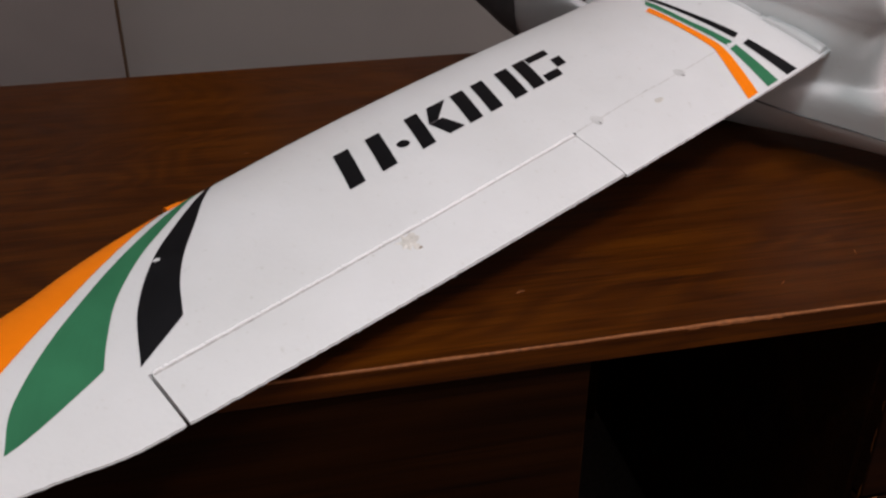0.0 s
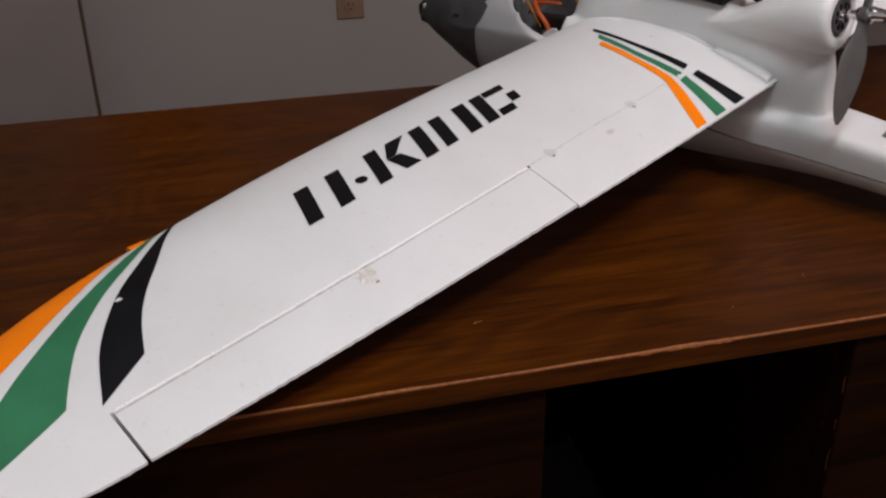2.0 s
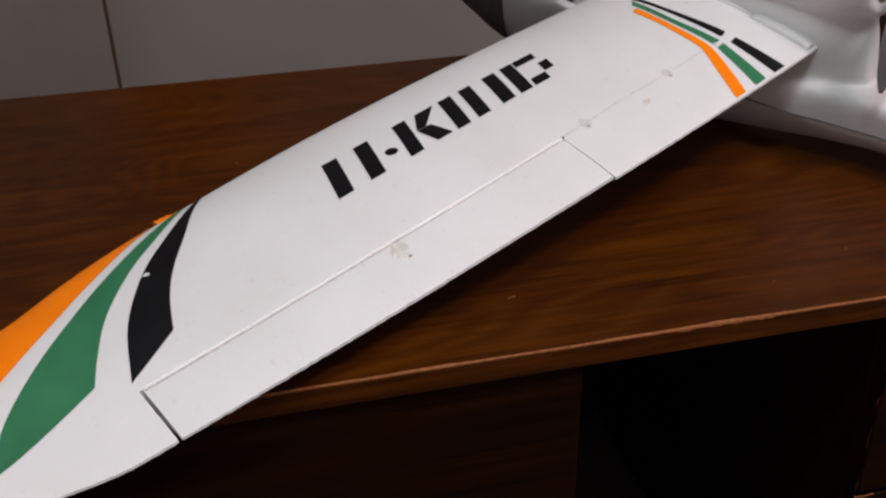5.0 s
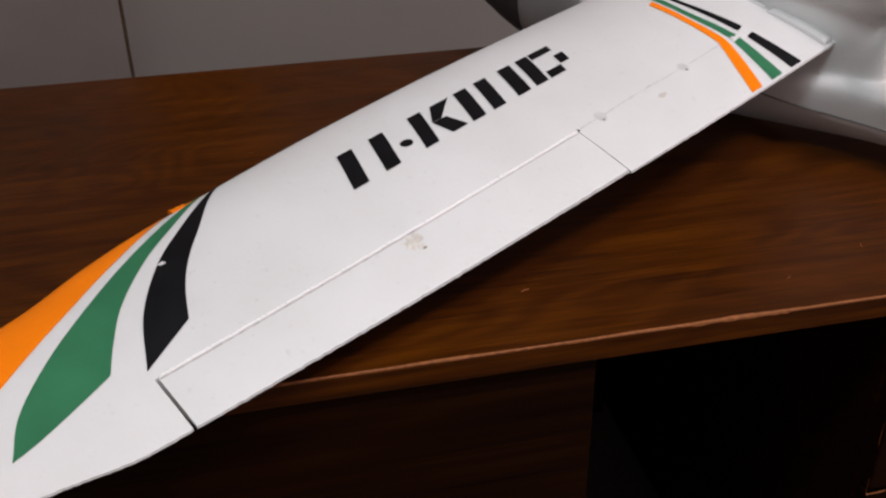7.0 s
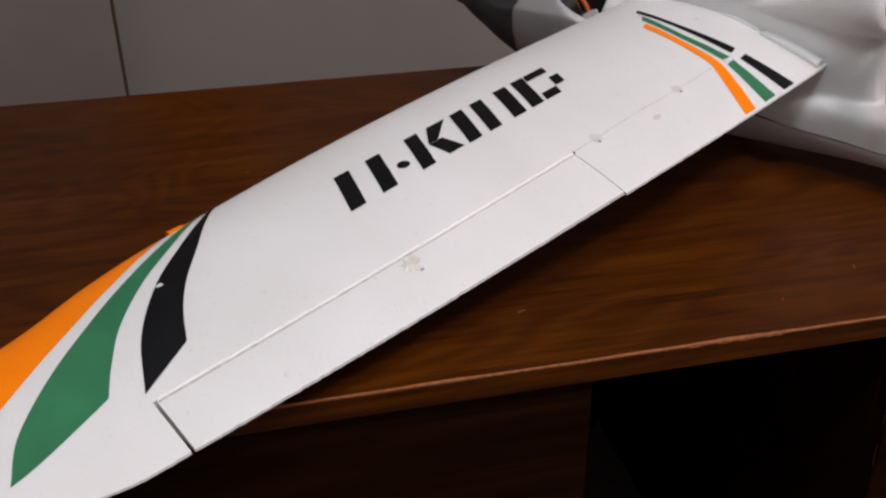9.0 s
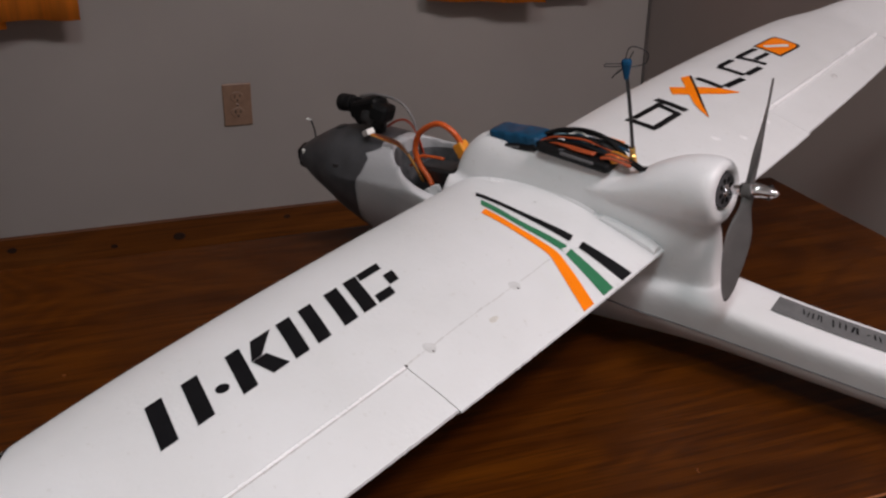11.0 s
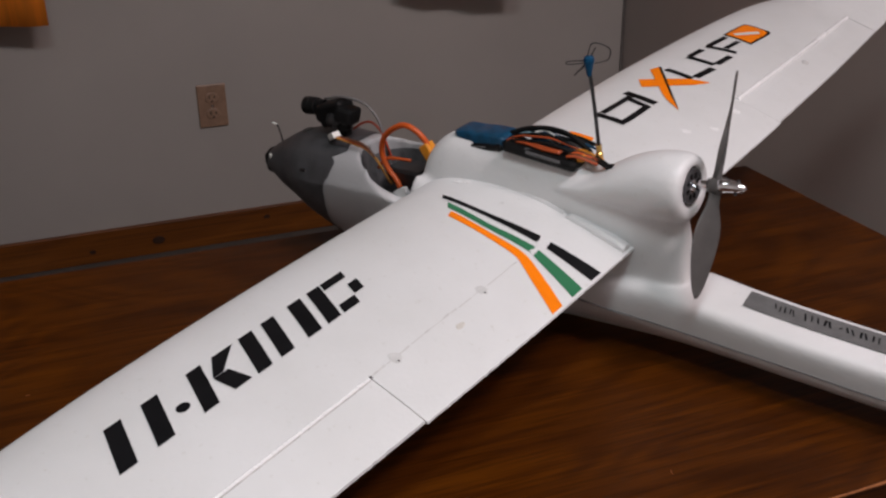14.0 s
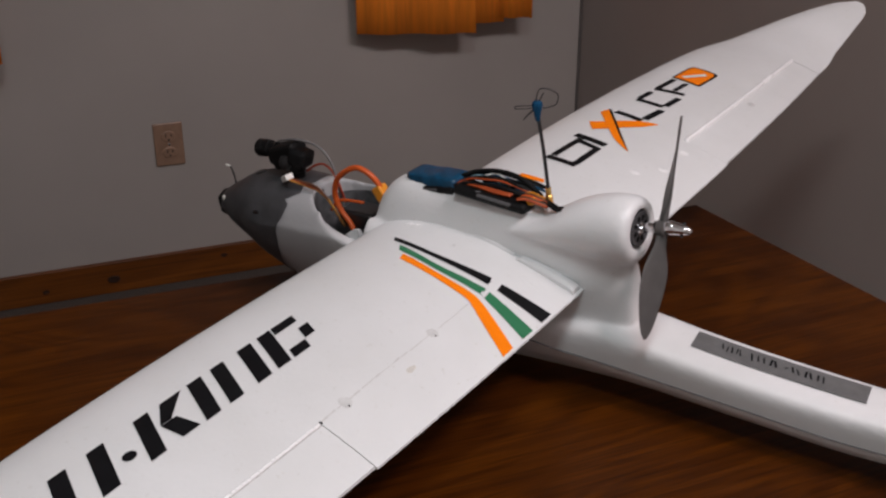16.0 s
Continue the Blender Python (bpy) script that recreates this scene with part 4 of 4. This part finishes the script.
def propeller():
    hub_at = pose(-0.0175, 0, 0.0025, 0, -90, 0)
    hub = part("propeller", lathe([(0.0065, 0.0), (0.0075, 0.001), (0.0075, 0.008), (0.0065, 0.009)], hub_at, 28), PROP_GREY, plane, "dark grey two-blade pusher propeller")
    span = Vector((0, 0.420, -0.9075)).normalized()
    along = Vector((-1, 0, 0))
    wide = span.cross(along)
    mid = Vector((-0.022, 0, 0.0025))
    for s in (1, -1):
        rings = []
        for k in range(25):
            f = k / 24
            r = 0.004 + 0.0915 * f
            chord = table_of(f, [(0, 0.010), (0.12, 0.011), (0.35, 0.0235), (0.55, 0.0255), (0.8, 0.019), (0.94, 0.011), (1.0, 0.003)])
            twist = radians(table_of(f, [(0, -55), (0.2, -44), (0.5, -30), (1, -18)]))
            thick = table_of(f, [(0, 0.007), (0.15, 0.005), (0.4, 0.0028), (1.0, 0.0010)])
            c = mid + span * (s * r) + wide * s * 0.003 * math.sin(f * 2.4)
            d = (wide * s * math.cos(twist) + along * math.sin(twist))
            e = d.cross(span).normalized()
            rings.append([c + d * (chord / 2 * math.cos(a)) + e * (thick / 2 * math.sin(a) + 0.0012 * math.cos(a) ** 2) for a in (2 * math.pi * i / 18 for i in range(18))])
        part("blade", loft(rings), PROP_GREY, hub, smooth=True)
    part("spinner", lathe([(0.0045, -0.009), (0.0045, 0.0), (0.0062, 0.001), (0.0063, 0.006), (0.0057, 0.007), (0.0052, 0.012), (0.0041, 0.018), (0.0026, 0.0225), (0.0008, 0.024)], pose(-0.0245, 0, 0.0045, 0, -90, 0), 28), STEEL, hub, "polished aluminium prop nut", smooth=True)
    for a in (0.6, 3.74):
        part("cross_hole", lathe([(0.0014, 0.0), (0.0014, 0.002)], pose(-0.0405, 0, 0.0045) @ Matrix.Rotation(a, 4, "X") @ Matrix.Translation((0, 0, 0.0045)), 12), BLACK_PLASTIC, hub)
    part("collet", lathe([(0.0035, -0.010), (0.0035, 0.0)], hub_at, 18), STEEL, hub)


propeller()


# ---- tape on the boom with marker strokes ----
def boom_strip(u0, u1, v0, v1, lift, n=20, m=4, ragged=0.0):
    bm = bmesh.new()
    grid = []
    for i in range(n + 1):
        u = u0 + (u1 - u0) * i / n
        row = []
        for j in range(m + 1):
            uu = u + ragged * (j / m)
            t, b, h = table_of(uu, HULL_TOP), table_of(uu, HULL_BELT), table_of(uu, HULL_WIDE)
            v = v0 + (v1 - v0) * j / m
            k = min(abs(v) / h, 0.999)
            w = b + (t - b) * (shoulder(k) if v > 0 else (1 - k ** 4.0) ** (1 / 4.0))
            row.append(bm.verts.new((uu, v + SKEW * uu, w + lift)))
        grid.append(row)
    for r, q in zip(grid, grid[1:]):
        for j in range(m):
            bm.faces.new((r[j], r[j + 1], q[j + 1], q[j]))
    return bm


tape = part("tape_label", boom_strip(-0.0475, -0.1935, 0.0075, -0.0185, 0.0009, ragged=0.003), GREY_TAPE, body, "strip of grey cloth tape with black marker strokes", smooth=True)
rnd = random.Random(8)
for u, wide, n, near, far in ((-0.0715, 0.020, 5, -0.0005, -0.0110), (-0.0975, 0.0245, 5, -0.0005, -0.0115), (-0.1255, 0.005, 1, -0.0050, -0.0068), (-0.1315, 0.030, 6, 0.0000, -0.0105)):
    for k in range(n):
        a = u - wide * k / n
        part("marker_stroke", boom_strip(a, a - wide / n * (0.26 + 0.16 * rnd.random()), near - 0.003 * rnd.random(), far + 0.002 * rnd.random(), 0.0013, 3, 2, 0.001 + 0.003 * rnd.random()), BLACK_INK, tape)


# ---- electronics on top ----
def blob(lo, hi, bevel, material, name, label="", tilt=(0, 0, 0)):
    c = [(a + b) / 2 for a, b in zip(lo, hi)]
    bm = box([a - m for a, m in zip(lo, c)], [b - m for b, m in zip(hi, c)], bevel, 3)
    bm.transform(pose(*c, *tilt))
    return part(name, bm, material, plane, label)


def pouch():
    """A soft shrink-wrapped block with a swollen middle and pinched ends."""
    rings = []
    for k in range(17):
        f = k / 16
        u = 0.183 + 0.058 * f
        end = min(1.0, 0.90 + 1.2 * min(f, 1 - f))
        h = table_of(f, [(0, 0.0070), (0.06, 0.0080), (0.46, 0.0078), (0.54, 0.0066), (1.0, 0.0058)]) * end
        b = 0.0150 * end * (0.96 + 0.08 * noise.noise((k * 0.5, 2, 0)))
        cw = 0.0184 + 0.010 * (f - 0.4) * 0.35 - 0.001 * f
        rings.append([(u, 0.0055 + b * math.copysign(abs(math.cos(a)) ** 0.30, math.cos(a)), cw + h * math.copysign(abs(math.sin(a)) ** 0.30, math.sin(a)) + 0.0002 * noise.noise((u * 150, a * 2, 0))) for a in (2 * math.pi * i / 28 for i in range(28))])
    return loft(rings)


part("speed_controller", pouch(), BLUE, plane, "blue shrink-wrapped speed controller", smooth=True)
blob((0.184, 0.000, 0.0085), (0.234, 0.0225, 0.0160), 0.003, MATT_BLACK, "controller_tray", "", (0, 5, 2))
blob((0.202, 0.0212, 0.0118), (0.226, 0.0230, 0.0138), 0.0008, SILVER, "tray_edge", "", (0, 5, 2))
blob((0.102, 0.001, 0.0085), (0.180, 0.0258, 0.0180), 0.004, MATT_BLACK, "receiver", "black receiver box beside the wiring", (0, -9, 3))
blob((0.116, 0.0238, 0.0135), (0.152, 0.0268, 0.0165), 0.0012, SILVER, "receiver_label", "dull silver label on the receiver", (0, -9, 3))
blob((0.150, 0.0190, 0.0183), (0.1555, 0.0240, 0.0200), 0.0006, SILVER, "lead_tag", "small white tag on the wiring", (10, -9, 30))
blob((0.122, -0.016, 0.010), (0.166, 0.000, 0.0215), 0.004, BLUE, "telemetry_module", "blue module under the wires", (0, -9, 0))
rnd = random.Random(12)
for k in range(9):
    dv = -0.014 + 0.0028 * k + 0.003 * rnd.random()
    peak = 0.0225 + 0.005 * rnd.random()
    a, b = 0.182 + 0.004 * rnd.random(), 0.096 + 0.010 * rnd.random()
    pts = []
    for i in range(6):
        f = i / 5
        pts.append((a + (b - a) * f, 0.008 * (1 - f) + dv + 0.003 * (rnd.random() - 0.5), 0.0195 * (1 - f) + 0.0150 * f + (peak - 0.017) * math.sin(math.pi * f) ** 0.8 + 0.0012 * (rnd.random() - 0.5)))
    ink = (MATT_BLACK, MATT_BLACK, BLUE, MATT_BLACK, GREY_WIRE, MATT_BLACK, RUST_WIRE, MATT_BLACK, MATT_BLACK)[k]
    part("lead", tube(pts, 0.0015 if ink is MATT_BLACK else 0.0012, 10), ink, plane, smooth=True)
part("lead", tube([(0.186, 0.002, 0.0225), (0.170, -0.003, 0.0275), (0.146, -0.005, 0.0300), (0.122, -0.003, 0.0275), (0.102, 0.000, 0.0175), (0.094, 0.003, 0.0120)], 0.0024, 12), MATT_BLACK, plane, "thick black lead arched over the wiring", smooth=True)
for i, (dv, m) in enumerate(((0.0150, RUST_WIRE), (0.0172, RUST_WIRE), (0.0128, RUST_WIRE))):
    part("signal_lead", tube([(0.182, dv - 0.002, 0.0205), (0.170, dv, 0.0228 - i * 0.0004), (0.156, dv + 0.001, 0.0225), (0.138, dv + 0.001, 0.0205 - i * 0.0012), (0.120, dv, 0.0178)], 0.0013), m, plane, smooth=True)
PALE_WIRE = plain("pale_blue_silicone", (0.20, 0.33, 0.38), 0.45)
part("lead", tube([(0.178, -0.002, 0.0215), (0.164, 0.003, 0.0265), (0.148, 0.006, 0.0262), (0.134, 0.004, 0.0225), (0.124, -0.002, 0.0200)], 0.0011), PALE_WIRE, plane, "thin pale blue lead", smooth=True)
part("lead", tube([(0.160, 0.000, 0.0255), (0.150, -0.004, 0.0275), (0.138, -0.001, 0.0260), (0.128, 0.005, 0.0215)], 0.0009), WHITE_PLASTIC, plane, "thin white lead", smooth=True)
for i in range(5):
    part("plug_lead", tube([(0.112, 0.019 - i * 0.004, 0.0165), (0.102, 0.0165 - i * 0.0035 + 0.002 * (i % 2), 0.0165 + 0.001 * (i % 2)), (0.084, 0.013 - i * 0.0025, 0.0105)], 0.0014), (RUST_WIRE, BROWN_WIRE, ORANGE_WIRE, BROWN_WIRE, AMBER)[i], plane, smooth=True)
for i in range(3):
    part("motor_lead", tube([(0.104, 0.000 + i * 0.003, 0.015), (0.088, 0.004 + i * 0.003, 0.0125), (0.072, 0.009 + i * 0.0025, 0.0085)], 0.0013), MATT_BLACK, plane, smooth=True)
part("motor_plug", loft([[(u, 0.0105 + b * math.cos(q), 0.0075 + (u - 0.064) * 0.15 + 0.0035 * math.sin(q)) for q in (math.pi / 4 + math.pi / 2 * i for i in range(4))] for u, b in ((0.0735, 0.003), (0.069, 0.0065), (0.0635, 0.0085))]), MATT_BLACK, plane, "black motor plug")
blob((0.097, 0.006, 0.0105), (0.105, 0.0150, 0.0165), 0.0015, AMBER, "connector", "amber plug", (0, 10, 0))


BLUE_HUB = plain("blue_moulding", (0.003, 0.050, 0.115), 0.6)
Nodes(BLUE_HUB).out(Specular_IOR_Level=0.15)


def mast_antenna():
    a = part("antenna", tube([(0.0895, 0.000, 0.020), (0.0890, 0.003, 0.060), (0.0880, 0.008, 0.096)], 0.0017), BLACK_PLASTIC, plane, "black mast aerial with a blue hub and wire loops")
    part("antenna_base", lathe([(0.0034, 0.006), (0.0034, 0.012), (0.0026, 0.013), (0.0026, 0.020)], pose(0.0895, 0, 0.004), 16), GOLD, a, "gold screw connector")
    part("antenna_hub", lathe([(0.0018, -0.0115), (0.0026, -0.008), (0.0036, -0.003), (0.0048, 0.0015), (0.0046, 0.0045), (0.0030, 0.0060)], pose(0.0880, 0.008, 0.102, 6, 0, 0), 8), BLUE_HUB, a, "blue moulded hub")
    # wire loops, drawn in the plane of across and up: one wide lobe and two seen almost edge on
    across, up = Vector((-0.77, -0.63, 0.13)), Vector((0.0, 0.0, 1.0))
    ahead = across.cross(up)
    lobes = [[(-0.001, 0.006, 0), (0.003, 0.0160, 0.002), (0.0105, 0.0150, 0.005), (0.0180, 0.0080, 0.004), (0.0165, -0.0008, 0.001), (0.0105, -0.0022, 0), (0.005, -0.0018, 0)],
             [(-0.003, 0.0025, 0), (-0.012, 0.0060, 0.004), (-0.0190, 0.0088, 0.009), (-0.0195, 0.0072, 0.010), (-0.012, 0.0040, 0.006), (-0.003, 0.0005, 0)],
             [(-0.004, -0.0010, 0), (-0.009, -0.0055, -0.003), (-0.0125, -0.0088, -0.004), (-0.0105, -0.0080, -0.006), (-0.004, -0.0030, -0.002)],
             [(0.001, 0.003, 0), (0.004, 0.0085, 0.001), (0.0062, 0.0120, 0.002)]]
    for lobe in lobes:
        part("antenna_loop", tube([Vector((0.0880, 0.008, 0.102)) + across * x + up * y + ahead * z for x, y, z in lobe], 0.00055, 8), BLACK_PLASTIC, a, smooth=True)


mast_antenna()


# ---- camera on the nose and its leads ----
def nose_camera():
    def turned(bm, u, v, w, rx, ry, rz):
        bm.transform(pose(u, v, w, rx, ry, rz))
        return bm
    c = part("nose_camera", turned(box((-0.019, -0.012, -0.013), (0.019, 0.012, 0.013), 0.004, 2), 0.409, 0.017, 0.023, 0, 14, 4), MATT_BLACK, plane, "black video camera on a bracket over the nose")
    part("lens_barrel", lathe([(0.0075, 0.0), (0.0075, 0.010), (0.0094, 0.0105), (0.0098, 0.018), (0.0092, 0.0185), (0.0098, 0.019), (0.0098, 0.027), (0.0080, 0.029), (0.006, 0.026)], pose(0.425, 0.018, 0.0275, 0, 92, 2), 28), MATT_BLACK, c)
    part("lens_ring", lathe([(0.0115, 0.0), (0.0115, 0.006), (0.010, 0.008)], pose(0.424, 0.018, 0.020, 0, 100, 2), 10), MATT_BLACK, c)
    part("camera_back", turned(box((-0.011, -0.0125, -0.0095), (0.011, 0.0125, 0.0095), 0.0045, 2), 0.391, 0.018, 0.0225, 8, -18, 12), MATT_BLACK, c)
    part("camera_face", lathe([(0.0090, -0.004), (0.0090, 0.0), (0.0070, 0.003), (0.002, 0.0036)], pose(0.404, 0.0290, 0.0185, -76, 0, 10), 20), BLACK_PLASTIC, c, smooth=True)
    part("camera_foot", turned(box((-0.007, -0.005, -0.005), (0.007, 0.005, 0.005), 0.002, 2), 0.393, 0.023, 0.011, 0, 20, 20), MATT_BLACK, c)
    part("bracket", box((0.396, 0.010, -0.010), (0.411, 0.021, 0.012), 0.003), MATT_BLACK, c)
    part("camera_lead", tube([(0.424, 0.016, 0.036), (0.398, 0.016, 0.041), (0.366, 0.015, 0.037), (0.350, 0.014, 0.020), (0.347, 0.013, -0.004), (0.345, 0.012, -0.034)], 0.0015), GREY_WIRE, c, "grey camera lead", smooth=True)
    part("camera_lead", tube([(0.388, 0.016, 0.006), (0.372, 0.015, 0.0145), (0.359, 0.014, 0.0155), (0.347, 0.014, 0.004), (0.340, 0.013, -0.025)], 0.0013), RED_WIRE, c, smooth=True)


nose_camera()
for i, m in enumerate((BROWN_WIRE, RUST_WIRE, YELLOW_WIRE)):
    part("servo_lead", tube([(0.396, 0.036 + i * 0.0014, 0.004), (0.374, 0.033, 0.0005 - i * 0.0017), (0.357, 0.032, -0.0035 - i * 0.0017), (0.347, 0.031, -0.015), (0.340, 0.029, -0.030), (0.334, 0.026, -0.046)], 0.0014), m, plane, smooth=True)
plug = blob((0.392, 0.0310, 0.001), (0.405, 0.0405, 0.0075), 0.001, WHITE_PLASTIC, "balance_plug", "white lead plug", (0, 25, -15))
for k in range(3):
    slot = box((-0.0045, -0.0034 + 0.0026 * k, 0.0029), (0.0058, -0.0026 + 0.0026 * k, 0.0035))
    slot.transform(pose(0.3985, 0.03575, 0.00425, 0, 25, -15))
    part("pin_slot", slot, GREY_WIRE, plug)
part("battery_lead", tube([(0.322, 0.026, -0.048), (0.327, 0.025, -0.040), (0.337, 0.025, -0.027), (0.341, 0.025, -0.009), (0.331, 0.025, 0.010), (0.306, 0.024, 0.0235), (0.289, 0.022, 0.018), (0.281, 0.019, 0.006), (0.280, 0.017, -0.004)], 0.0030, 12), ORANGE_WIRE, plane, "thick orange battery lead in a loop", smooth=True)
blob((0.274, 0.011, -0.012), (0.287, 0.023, 0.005), 0.002, AMBER, "battery_plug", "amber battery plug", (0, 30, 0))
part("spare_lead", tube([(0.350, 0.026, -0.030), (0.337, 0.023, -0.018), (0.306, 0.020, -0.017)], 0.0017), ORANGE_WIRE, plane, smooth=True)
